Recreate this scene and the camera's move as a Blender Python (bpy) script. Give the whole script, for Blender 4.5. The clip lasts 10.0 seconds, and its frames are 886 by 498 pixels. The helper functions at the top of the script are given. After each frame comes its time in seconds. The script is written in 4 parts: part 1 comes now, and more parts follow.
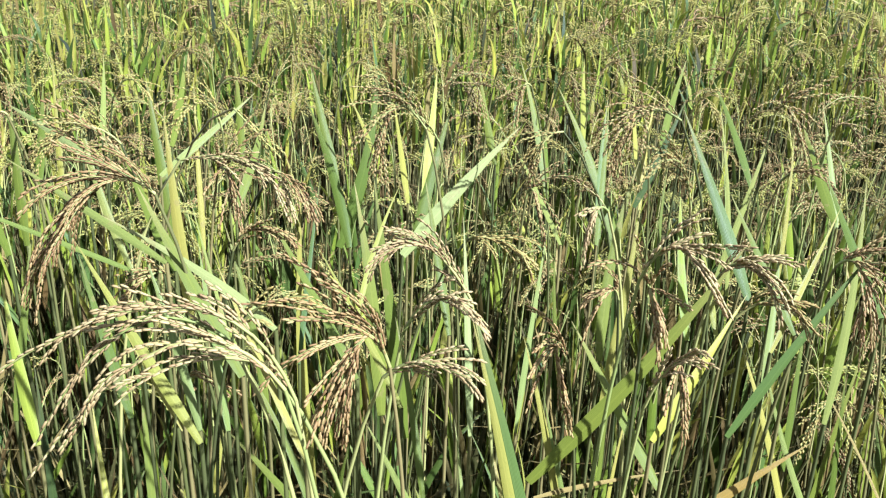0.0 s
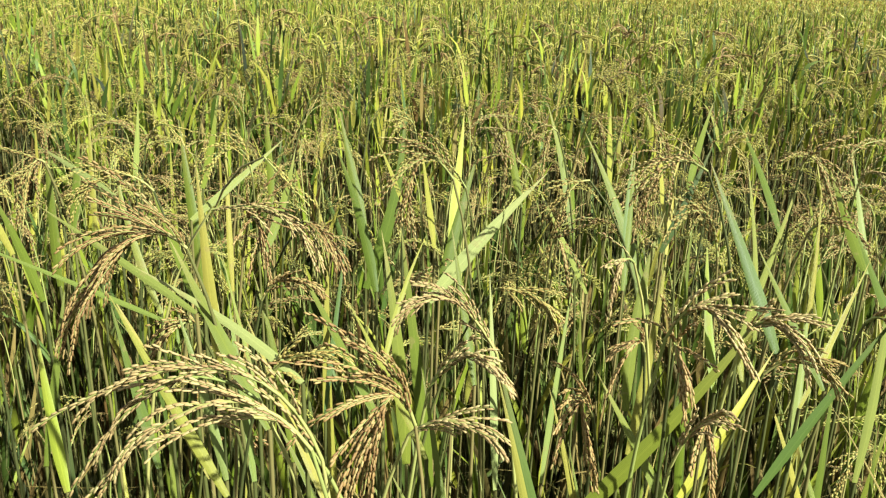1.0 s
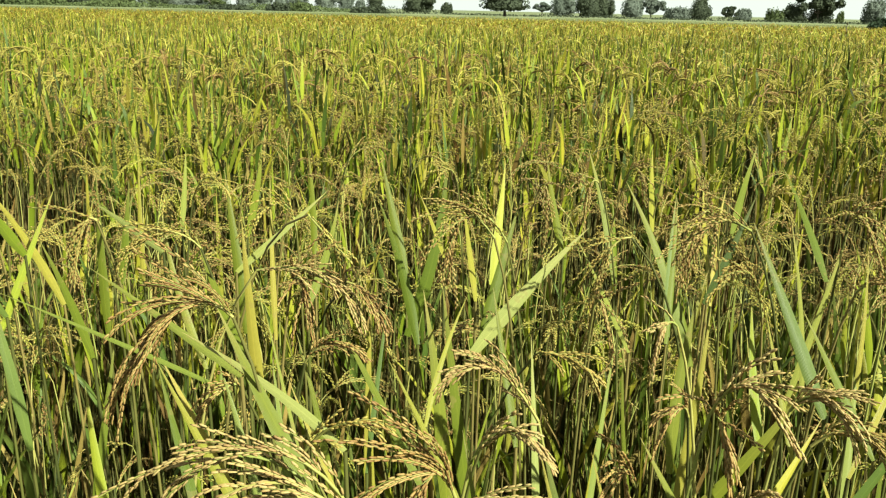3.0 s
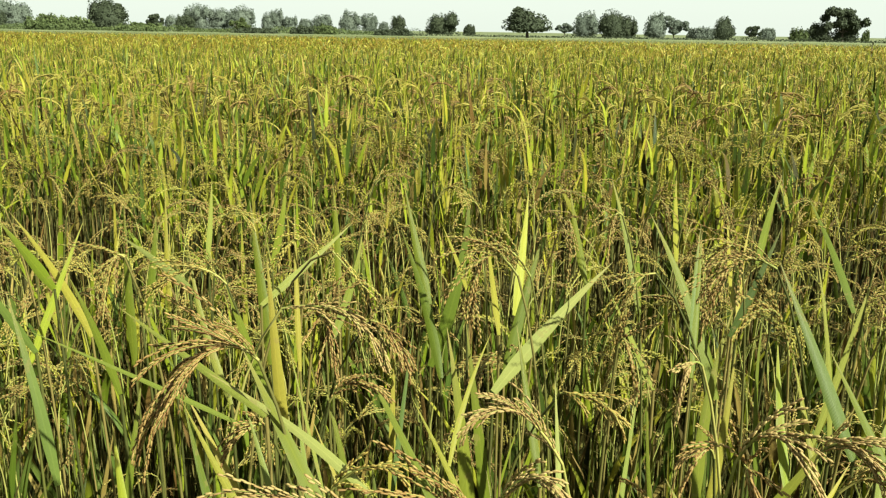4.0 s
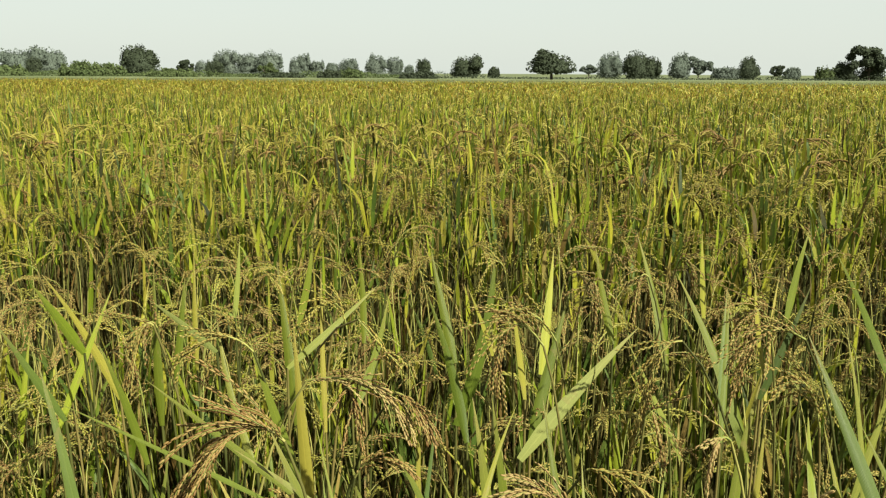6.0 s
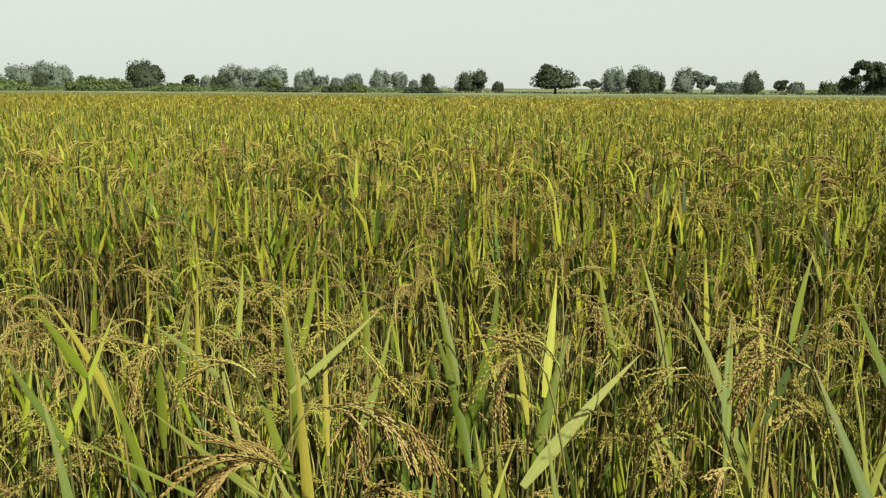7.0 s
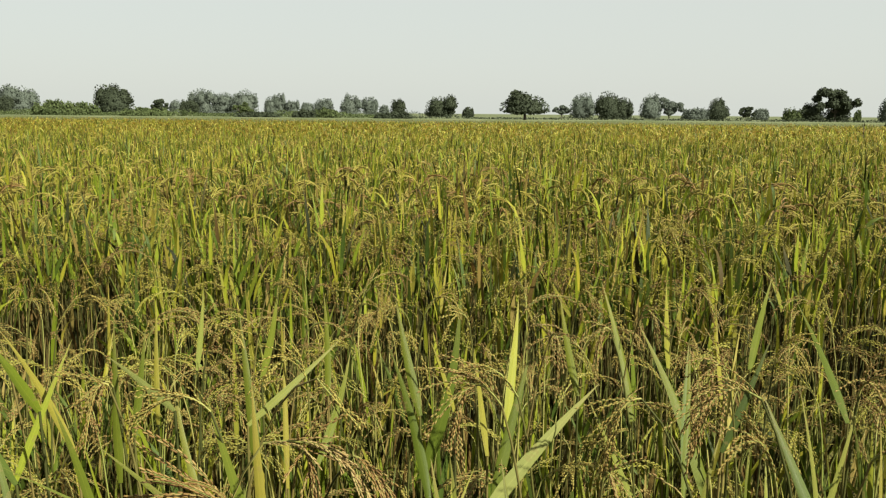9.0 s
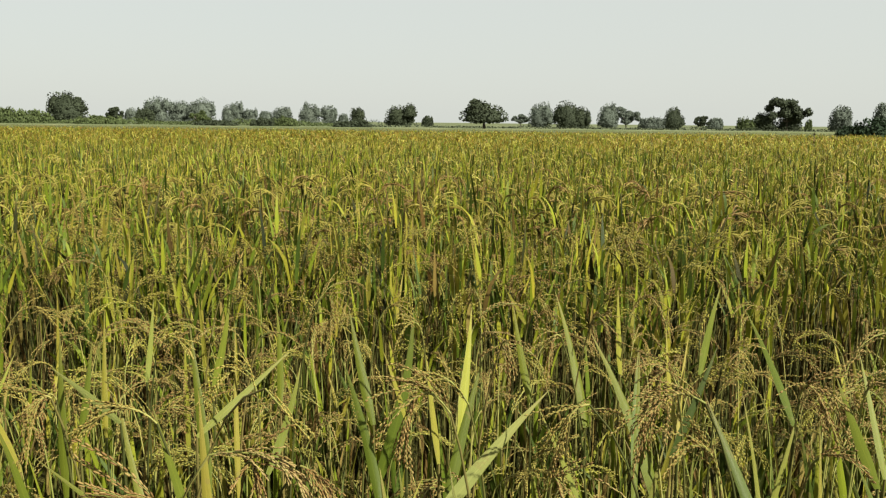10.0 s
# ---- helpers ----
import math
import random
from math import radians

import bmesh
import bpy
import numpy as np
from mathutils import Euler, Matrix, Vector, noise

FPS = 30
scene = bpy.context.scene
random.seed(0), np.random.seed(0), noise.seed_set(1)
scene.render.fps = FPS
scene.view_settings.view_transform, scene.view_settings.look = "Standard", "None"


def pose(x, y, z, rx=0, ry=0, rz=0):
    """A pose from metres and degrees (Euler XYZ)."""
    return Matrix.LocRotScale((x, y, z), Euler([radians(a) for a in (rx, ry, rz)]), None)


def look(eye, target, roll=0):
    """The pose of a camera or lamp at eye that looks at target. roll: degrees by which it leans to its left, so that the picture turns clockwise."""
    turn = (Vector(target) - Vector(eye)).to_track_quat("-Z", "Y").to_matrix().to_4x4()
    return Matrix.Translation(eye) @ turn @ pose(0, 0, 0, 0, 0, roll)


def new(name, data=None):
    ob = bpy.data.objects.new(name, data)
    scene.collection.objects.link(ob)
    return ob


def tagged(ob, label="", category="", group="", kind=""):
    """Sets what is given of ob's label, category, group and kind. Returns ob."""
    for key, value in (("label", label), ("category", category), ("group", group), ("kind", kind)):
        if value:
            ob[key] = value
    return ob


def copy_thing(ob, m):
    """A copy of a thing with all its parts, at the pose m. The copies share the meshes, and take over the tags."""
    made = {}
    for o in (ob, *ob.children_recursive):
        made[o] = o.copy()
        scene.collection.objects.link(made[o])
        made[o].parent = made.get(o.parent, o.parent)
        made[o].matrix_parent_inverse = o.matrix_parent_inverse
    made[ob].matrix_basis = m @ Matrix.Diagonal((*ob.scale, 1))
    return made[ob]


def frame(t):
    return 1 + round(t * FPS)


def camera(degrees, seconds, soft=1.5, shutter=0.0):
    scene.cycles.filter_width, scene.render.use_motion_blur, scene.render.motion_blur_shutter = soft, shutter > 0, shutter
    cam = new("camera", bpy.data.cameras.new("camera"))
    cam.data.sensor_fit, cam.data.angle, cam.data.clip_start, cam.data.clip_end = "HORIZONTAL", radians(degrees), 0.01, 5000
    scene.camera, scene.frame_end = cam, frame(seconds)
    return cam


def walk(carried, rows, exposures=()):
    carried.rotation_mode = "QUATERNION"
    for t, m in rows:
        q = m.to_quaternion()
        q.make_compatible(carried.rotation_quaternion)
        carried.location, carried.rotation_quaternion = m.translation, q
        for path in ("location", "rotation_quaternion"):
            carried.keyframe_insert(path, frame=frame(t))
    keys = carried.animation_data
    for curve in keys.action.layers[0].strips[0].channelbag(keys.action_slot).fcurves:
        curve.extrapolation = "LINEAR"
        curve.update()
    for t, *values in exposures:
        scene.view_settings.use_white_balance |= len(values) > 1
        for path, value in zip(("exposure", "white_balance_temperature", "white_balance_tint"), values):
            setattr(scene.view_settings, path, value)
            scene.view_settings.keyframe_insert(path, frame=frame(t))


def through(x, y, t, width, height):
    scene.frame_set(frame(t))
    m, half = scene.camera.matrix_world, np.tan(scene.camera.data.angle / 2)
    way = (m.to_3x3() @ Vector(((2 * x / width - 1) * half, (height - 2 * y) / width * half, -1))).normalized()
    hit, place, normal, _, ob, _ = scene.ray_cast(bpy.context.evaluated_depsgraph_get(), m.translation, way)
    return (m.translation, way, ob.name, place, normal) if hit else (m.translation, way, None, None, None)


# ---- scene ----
# ------------------------------------------------------------------ camera
cam = camera(53.7, 10.0, 1.25)
PATH = [
    (0, (0.0176, 0.0528, 1.3432), (-0.012, 1.5632, 0.816), 2.2),
    (0.5, (0.0176, 0.0544, 1.3528), (-0.0392, 1.5736, 0.8544), 2.1),
    (1, (0.0168, 0.0528, 1.3616), (-0.0632, 1.5792, 0.888), 2.0),
    (1.5, (0.0144, 0.0528, 1.3672), (-0.0824, 1.5832, 0.9112), 1.9),
    (2, (0.016, 0.0512, 1.3752), (-0.0992, 1.5832, 0.928), 1.8),
    (2.5, (0.0152, 0.0536, 1.3832), (-0.1192, 1.5872, 0.9472), 1.6),
    (4, (0.0136, 0.0568, 1.4096), (-0.1864, 1.5968, 1.0232), 0.9),
    (4.5, (0.0104, 0.056, 1.4184), (-0.2056, 1.5984, 1.052), 0.8),
    (5, (0.012, 0.0592, 1.4264), (-0.22, 1.6032, 1.0784), 0.6),
    (5.5, (0.0128, 0.0592, 1.4336), (-0.2296, 1.6064, 1.1032), 0.4),
    (7, (0.0144, 0.0632, 1.4544), (-0.2432, 1.616, 1.1648), 0.3),
    (7.5, (0.0144, 0.0656, 1.4584), (-0.2424, 1.62, 1.1808), 0.2),
    (8, (0.0192, 0.0648, 1.4608), (-0.2304, 1.6232, 1.196), 0.3),
    (8.5, (0.024, 0.0648, 1.4616), (-0.2096, 1.6272, 1.2072), 0.3),
    (9, (0.0304, 0.0648, 1.4632), (-0.176, 1.6328, 1.2184), 0.5),
    (9.5, (0.0376, 0.064, 1.4632), (-0.1384, 1.6368, 1.2272), 0.4),
    (10, (0.0432, 0.0648, 1.4632), (-0.0912, 1.6432, 1.2344), 0.6),
]
EXPOSURES = [
    (0.0, 2.53, 4650, 18),
    (0.5, 2.40, 5150, 6),
    (1.0, 2.33, 5450, 4),
    (2.5, 2.20, 6100, -4),
    (4.0, 2.02, 6300, -5),
    (5.5, 1.79, 6300, 0),
    (7.0, 1.66, 6300, 1),
    (10.0, 1.58, 6300, 6),
]
walk(cam, [(t, look(eye, target, roll)) for t, eye, target, roll in PATH], EXPOSURES)

# ------------------------------------------------------------------ sky and sun
SUN_UP, SUN_TURN = radians(38), radians(126)   # height over the horizon; turn to the right of straight ahead
world = bpy.data.worlds.new("hazy_sky")
scene.world = world
world.use_nodes = True
wn = world.node_tree
wn.nodes.clear()
sky = wn.nodes.new("ShaderNodeTexSky")
sky.sky_type = "NISHITA"
sky.sun_disc = False
sky.sun_elevation, sky.sun_rotation = SUN_UP, SUN_TURN
sky.air_density, sky.dust_density, sky.ozone_density, sky.altitude = 1.0, 2.0, 1.0, 0.0
bg = wn.nodes.new("ShaderNodeBackground")
bg.inputs["Strength"].default_value = 0.055
wo = wn.nodes.new("ShaderNodeOutputWorld")
haze = wn.nodes.new("ShaderNodeMix")          # thin white haze over the whole sky
haze.data_type = "RGBA"
haze.inputs[0].default_value = 0.90
haze.inputs[7].default_value = (4.45, 4.42, 4.05, 1)
wn.links.new(sky.outputs[0], haze.inputs[6])
wn.links.new(haze.outputs[2], bg.inputs[0])
wn.links.new(bg.outputs[0], wo.inputs[0])

sun = new("sun", bpy.data.lights.new("sun", "SUN"))
sun.data.energy, sun.data.angle, sun.data.color = 5.0, radians(0.8), (1.0, 0.95, 0.86)
sun.matrix_world = look((0, 0, 0), (-math.sin(SUN_TURN) * math.cos(SUN_UP), -math.cos(SUN_TURN) * math.cos(SUN_UP), -math.sin(SUN_UP)))


# ------------------------------------------------------------------ materials
class Nodes:
    """A small helper round one material's node tree."""

    def __init__(self, name):
        self.mat = bpy.data.materials.new(name)
        self.mat.use_nodes = True
        self.t = self.mat.node_tree
        self.t.nodes.clear()
        self.out = self.t.nodes.new("ShaderNodeOutputMaterial")

    def put(self, node, slot, value):
        if isinstance(value, bpy.types.NodeSocket):
            self.t.links.new(value, node.inputs[slot])
        elif value is not None:
            node.inputs[slot].default_value = value

    def math(self, op, a, b=None, c=None):
        n = self.t.nodes.new("ShaderNodeMath")
        n.operation = op
        for i, v in enumerate((a, b, c)):
            self.put(n, i, v)
        return n.outputs[0]

    def noise(self, scale, detail=2.0, vector=None, rough=0.5):
        n = self.t.nodes.new("ShaderNodeTexNoise")
        self.put(n, "Scale", scale), self.put(n, "Detail", detail), self.put(n, "Roughness", rough), self.put(n, "Vector", vector)
        return n.outputs[0]

    def ramp(self, fac, *stops):
        n = self.t.nodes.new("ShaderNodeValToRGB")
        while len(n.color_ramp.elements) < len(stops):
            n.color_ramp.elements.new(0.5)
        for e, (p, c) in zip(n.color_ramp.elements, stops):
            e.position, e.color = p, (*c, 1)
        self.put(n, 0, fac)
        return n.outputs[0]

    def mix(self, fac, a, b, how="MIX"):
        n = self.t.nodes.new("ShaderNodeMix")
        n.data_type, n.blend_type = "RGBA", how
        self.put(n, 0, fac)
        for i, v in ((6, a), (7, b)):
            self.put(n, i, (*v, 1) if isinstance(v, tuple) else v)
        return n.outputs[2]

    def place(self):
        return self.t.nodes.new("ShaderNodeNewGeometry").outputs["Position"]

    def chance(self):
        """A random number for each loose piece of each object."""
        a = self.t.nodes.new("ShaderNodeObjectInfo").outputs["Random"]
        b = self.t.nodes.new("ShaderNodeNewGeometry").outputs["Random Per Island"]
        return self.math("FRACT", self.math("ADD", a, b))

    def along(self):
        n = self.t.nodes.new("ShaderNodeSeparateXYZ")
        self.t.links.new(self.t.nodes.new("ShaderNodeUVMap").outputs[0], n.inputs[0])
        return n.outputs[0], n.outputs[1]

    def bump(self, height, strength, distance):
        n = self.t.nodes.new("ShaderNodeBump")
        self.put(n, "Height", height), self.put(n, "Strength", strength), self.put(n, "Distance", distance)
        return n.outputs[0]

    def surface(self, color, rough=0.6, normal=None, spec=0.5, through=0.0, tint=None):
        p = self.t.nodes.new("ShaderNodeBsdfPrincipled")
        self.put(p, "Base Color", (*color, 1) if isinstance(color, tuple) else color)
        self.put(p, "Roughness", rough), self.put(p, "Normal", normal), self.put(p, "Specular IOR Level", spec)
        end = p.outputs[0]
        if through:
            s = self.t.nodes.new("ShaderNodeBsdfTranslucent")
            self.put(s, 0, tint if tint is not None else color)
            m = self.t.nodes.new("ShaderNodeMixShader")
            self.put(m, 0, through), self.t.links.new(end, m.inputs[1]), self.t.links.new(s.outputs[0], m.inputs[2])
            end = m.outputs[0]
        self.t.links.new(end, self.out.inputs[0])
        return self.mat


def leaf_material(name, colours, rough=0.42, through=0.25):
    """Blade of a grass: a colour for each blade, a paler midrib, fine veins and a dry tip."""
    n = Nodes(name)
    u, v = n.along()
    r = n.chance()
    base = n.ramp(r, *colours)
    base = n.mix(n.math("MULTIPLY", n.noise(1.3, 2.0, n.place()), 0.7), base, (1.14, 1.06, 0.95), "MULTIPLY")
    base = n.mix(n.math("MULTIPLY", n.noise(0.09, 2.0, n.place()), 0.6), base, (1.24, 1.07, 0.90), "MULTIPLY")
    base = n.mix(n.noise(22.0, 2.0, n.place()), base, (0.76, 0.80, 0.8), "MULTIPLY")
    tip = n.math("MULTIPLY", n.math("POWER", v, 5.0), n.math("ADD", 0.2, n.math("MULTIPLY", r, 0.5)))
    base = n.mix(tip, base, (0.259, 0.194, 0.072))
    rib = n.math("LESS_THAN", n.math("ABSOLUTE", n.math("SUBTRACT", u, 0.5)), 0.05)
    base = n.mix(n.math("MULTIPLY", rib, 0.5), base, (1.3, 1.25, 1.3), "MULTIPLY")
    veins = n.math("SINE", n.math("MULTIPLY", u, 75.0))
    blotch = n.noise(60.0, 3.0, n.place())
    base = n.mix(n.math("MULTIPLY", n.math("GREATER_THAN", blotch, 0.66), 0.3), base, (0.187, 0.130, 0.050))
    base = n.mix(1.0, base, n.ramp(veins, (0, (0.66, 0.68, 0.62)), (1, (0.86, 0.86, 0.84))), "MULTIPLY")
    return n.surface(base, rough, n.bump(veins, 0.25, 0.0004), 0.09, through, base)


GREENS = ((0.0, (0.026, 0.039, 0.006)), (0.3, (0.065, 0.096, 0.011)), (0.55, (0.137, 0.174, 0.014)), (0.8, (0.216, 0.241, 0.022)), (1.0, (0.266, 0.241, 0.027)))
M_LEAF = leaf_material("rice_leaf", GREENS)
M_COOL = leaf_material("bluish_leaf", ((0.0, (0.054, 0.085, 0.016)), (1.0, (0.090, 0.121, 0.024))))
M_FRESH = leaf_material("fresh_leaf", ((0.0, (0.063, 0.089, 0.009)), (1.0, (0.119, 0.134, 0.014))))
M_PALE = leaf_material("pale_leaf", ((0.0, (0.126, 0.155, 0.029)), (1.0, (0.180, 0.186, 0.040))))
M_YEL = leaf_material("yellow_leaf", ((0.0, (0.180, 0.181, 0.026)), (1.0, (0.241, 0.205, 0.035))))
M_GOLD = leaf_material("golden_leaf", ((0.0, (0.144, 0.094, 0.013)), (1.0, (0.230, 0.151, 0.022))))
M_LIGHT = leaf_material("light_green_leaf", ((0.0, (0.158, 0.187, 0.047)), (1.0, (0.223, 0.234, 0.076))))
M_DRY = leaf_material("dry_leaf", ((0.0, (0.094, 0.061, 0.017)), (0.5, (0.180, 0.133, 0.036)), (1.0, (0.266, 0.209, 0.065))), 0.7, 0.2)
# old brown leaves; shade of the lower canopy is darkened into their colour
M_OLD_SHADE = leaf_material("old_shade_leaf", ((0.0, (0.012, 0.016, 0.004)), (0.5, (0.030, 0.029, 0.006)), (0.8, (0.061, 0.040, 0.011)), (1.0, (0.108, 0.065, 0.018))), 0.6, 0.05)


def culm_material(name, *tones):
    n = Nodes(name)
    c = n.ramp(n.chance(), *tones)
    c = n.mix(n.math("MULTIPLY", n.noise(35.0, 3.0, n.place()), 0.5), c, (0.072, 0.054, 0.020))
    return n.surface(c, 0.5, None, 0.15, 0.15, c)


def grain_material(name, tones, varied):
    n = Nodes(name)
    c = n.ramp(n.chance(), *tones)
    c = n.mix(n.math("MULTIPLY", n.math("SUBTRACT", n.noise(5.0, 2.0, n.place()), 0.35), varied), c, (0.144, 0.076, 0.025))
    own = n.t.nodes.new("ShaderNodeObjectInfo").outputs["Random"]
    c = n.mix(n.math("MULTIPLY", n.math("GREATER_THAN", own, 0.4), n.math("MULTIPLY", own, 0.55 * varied)), c, (0.130, 0.068, 0.022))
    f = n.noise(900.0, 2.0, n.place())
    return n.surface(c, 0.55, n.bump(f, 0.3, 0.0003), 0.2, 0.35, c)


def soil_material():
    n = Nodes("paddy_soil")
    p = n.place()
    c = n.ramp(n.noise(9.0, 6.0, p, 0.65), (0.2, (0.016, 0.011, 0.007)), (0.5, (0.036, 0.024, 0.015)), (0.8, (0.079, 0.056, 0.035)))
    c = n.mix(n.math("MULTIPLY", n.noise(0.6, 2.0, p), 0.4), c, (0.043, 0.032, 0.018))
    return n.surface(c, 0.9, n.bump(n.noise(40.0, 5.0, p), 0.8, 0.02))


def plain_material():
    n = Nodes("dry_grassland")
    p = n.place()
    c = n.ramp(n.noise(0.12, 5.0, p, 0.6), (0.3, (0.047, 0.058, 0.025)), (0.55, (0.076, 0.083, 0.040)), (0.75, (0.122, 0.119, 0.065)))
    c = n.mix(n.math("MULTIPLY", n.noise(3.0, 4.0, p), 0.5), c, (0.101, 0.112, 0.040))
    return n.surface(c, 0.95, None, 0.1)


def canopy_material():
    n = Nodes("rice_canopy")
    p = n.place()
    c = n.ramp(n.noise(14.0, 5.0, p, 0.7), (0.3, (0.029, 0.029, 0.006)), (0.55, (0.086, 0.076, 0.012)), (0.8, (0.144, 0.108, 0.017)))
    c = n.mix(n.math("MULTIPLY", n.noise(0.35, 3.0, p), 0.4), c, (0.122, 0.108, 0.018))
    return n.surface(c, 0.9, n.bump(n.noise(25.0, 4.0, p), 1.0, 0.1), 0.2)


def plot_material():
    n = Nodes("pale_plot")
    p = n.place()
    c = n.ramp(n.noise(6.0, 4.0, p, 0.6), (0.3, (0.047, 0.054, 0.014)), (0.7, (0.076, 0.079, 0.024)))
    return n.surface(c, 0.9, n.bump(n.noise(20.0, 4.0, p), 0.6, 0.05), 0.2)


def foliage_material(name, dark, light):
    n = Nodes(name)
    c = n.ramp(n.chance(), (0.0, dark), (1.0, light))
    c = n.mix(n.math("MULTIPLY", n.noise(0.5, 3.0, n.place()), 0.5), c, dark)
    return n.surface(c, 0.8, None, 0.15, 0.2, c)


def bark_material():
    n = Nodes("bark")
    c = n.ramp(n.noise(6.0, 5.0, n.place()), (0.3, (0.036, 0.027, 0.020)), (0.7, (0.101, 0.079, 0.061)))
    return n.surface(c, 0.9, n.bump(n.noise(12.0, 5.0, n.place()), 0.8, 0.05))


M_CULM, M_GRAIN, M_SOIL, M_PLAIN, M_CANOPY, M_BARK = culm_material("rice_culm", (0.0, (0.022, 0.032, 0.006)), (0.5, (0.061, 0.068, 0.013)), (1.0, (0.144, 0.112, 0.032))), grain_material("rice_grain", ((0.0, (0.187, 0.119, 0.023)), (0.25, (0.266, 0.194, 0.040)), (0.7, (0.331, 0.259, 0.061)), (1.0, (0.317, 0.274, 0.061))), 0.9), soil_material(), plain_material(), canopy_material(), bark_material()
M_PLOT = plot_material()
M_STALK = culm_material("ear_stalk", (0.0, (0.158, 0.180, 0.036)), (1.0, (0.274, 0.245, 0.065)))
M_STRAW = grain_material("pale_grain", ((0.0, (0.209, 0.130, 0.047)), (0.3, (0.281, 0.194, 0.068)), (1.0, (0.324, 0.248, 0.094))), 0.4)
M_FIELD_GRAIN = grain_material("field_grain", ((0.0, (0.180, 0.137, 0.022)), (0.3, (0.274, 0.241, 0.037)), (1.0, (0.331, 0.310, 0.054))), 0.5)
M_BROWN = grain_material("brown_grain", ((0.0, (0.137, 0.076, 0.022)), (0.5, (0.238, 0.148, 0.043)), (1.0, (0.324, 0.238, 0.076))), 0.6)
M_TREE = foliage_material("tree_leaves", (0.026, 0.032, 0.017), (0.040, 0.048, 0.024))
# distance haze on far foliage, mixed as grey into the leaf colour
M_HAZY = foliage_material("haze_tinted_leaves", (0.069, 0.081, 0.060), (0.084, 0.095, 0.071))
M_BUSH = foliage_material("bush_leaves", (0.040, 0.053, 0.017), (0.072, 0.088, 0.030))
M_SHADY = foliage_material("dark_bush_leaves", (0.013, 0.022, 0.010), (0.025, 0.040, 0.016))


# ------------------------------------------------------------------ mesh tools
class Heap:
    """Gathers vertices, faces, materials and texture places into one mesh."""

    def __init__(self):
        self.v, self.f, self.n = [], [], 0

    def add(self, verts, faces, slot=0, uv=None):
        """verts: (n, 3); faces: (k, 3 or 4) counted from this piece's first vertex; uv: (n, 2)."""
        verts = np.asarray(verts, dtype=np.float32).reshape(-1, 3)
        faces = np.asarray(faces, dtype=np.int32)
        uv = np.zeros((len(verts), 2), np.float32) if uv is None else np.asarray(uv, dtype=np.float32).reshape(-1, 2)
        self.v.append((verts, uv))
        self.f.append((faces + self.n, slot))
        self.n += len(verts)

    def mesh(self, name, materials, smooth=True):
        me = bpy.data.meshes.new(name)
        verts = np.concatenate([v for v, _ in self.v])
        uvs = np.concatenate([u for _, u in self.v])
        loops = np.concatenate([f.ravel() for f, _ in self.f])
        sizes = np.concatenate([np.full(len(f), f.shape[1], np.int32) for f, _ in self.f])
        slots = np.concatenate([np.full(len(f), s, np.int32) for f, s in self.f])
        me.vertices.add(len(verts))
        me.vertices.foreach_set("co", verts.ravel())
        me.loops.add(len(loops))
        me.loops.foreach_set("vertex_index", loops)
        me.polygons.add(len(sizes))
        me.polygons.foreach_set("loop_start", np.concatenate(([0], np.cumsum(sizes)[:-1])).astype(np.int32))
        me.polygons.foreach_set("material_index", slots)
        me.polygons.foreach_set("use_smooth", np.full(len(sizes), smooth))
        me.uv_layers.new(name="UVMap").data.foreach_set("uv", uvs[loops].ravel())
        for m in materials:
            me.materials.append(m)
        me.update(calc_edges=True)
        me.validate()
        return me


def part(name, heap, materials, parent=None, label="", smooth=True):
    ob = new(name, heap.mesh(name, materials, smooth) if isinstance(heap, Heap) else heap)
    if parent is not None:
        ob.parent = parent
    if label:
        ob["label"] = label
    return ob


def unit(a):
    return a / np.maximum(np.linalg.norm(a, axis=-1, keepdims=True), 1e-9)


def blade_lines(base, azim, lean, droop, length, segs, power=1.6):
    """Middle lines of N blades: (N, segs + 1, 3). lean: from upright at the base; droop: what is added to it on the way to the tip."""
    s = (np.arange(segs) + 0.5) / segs
    ang = lean[:, None] + droop[:, None] * s[None, :] ** power
    step = (length / segs)[:, None]
    out = np.stack((np.sin(ang) * np.cos(azim)[:, None], np.sin(ang) * np.sin(azim)[:, None], np.cos(ang)), -1) * step[..., None]
    return np.concatenate((base[:, None, :], base[:, None, :] + np.cumsum(out, 1)), 1)


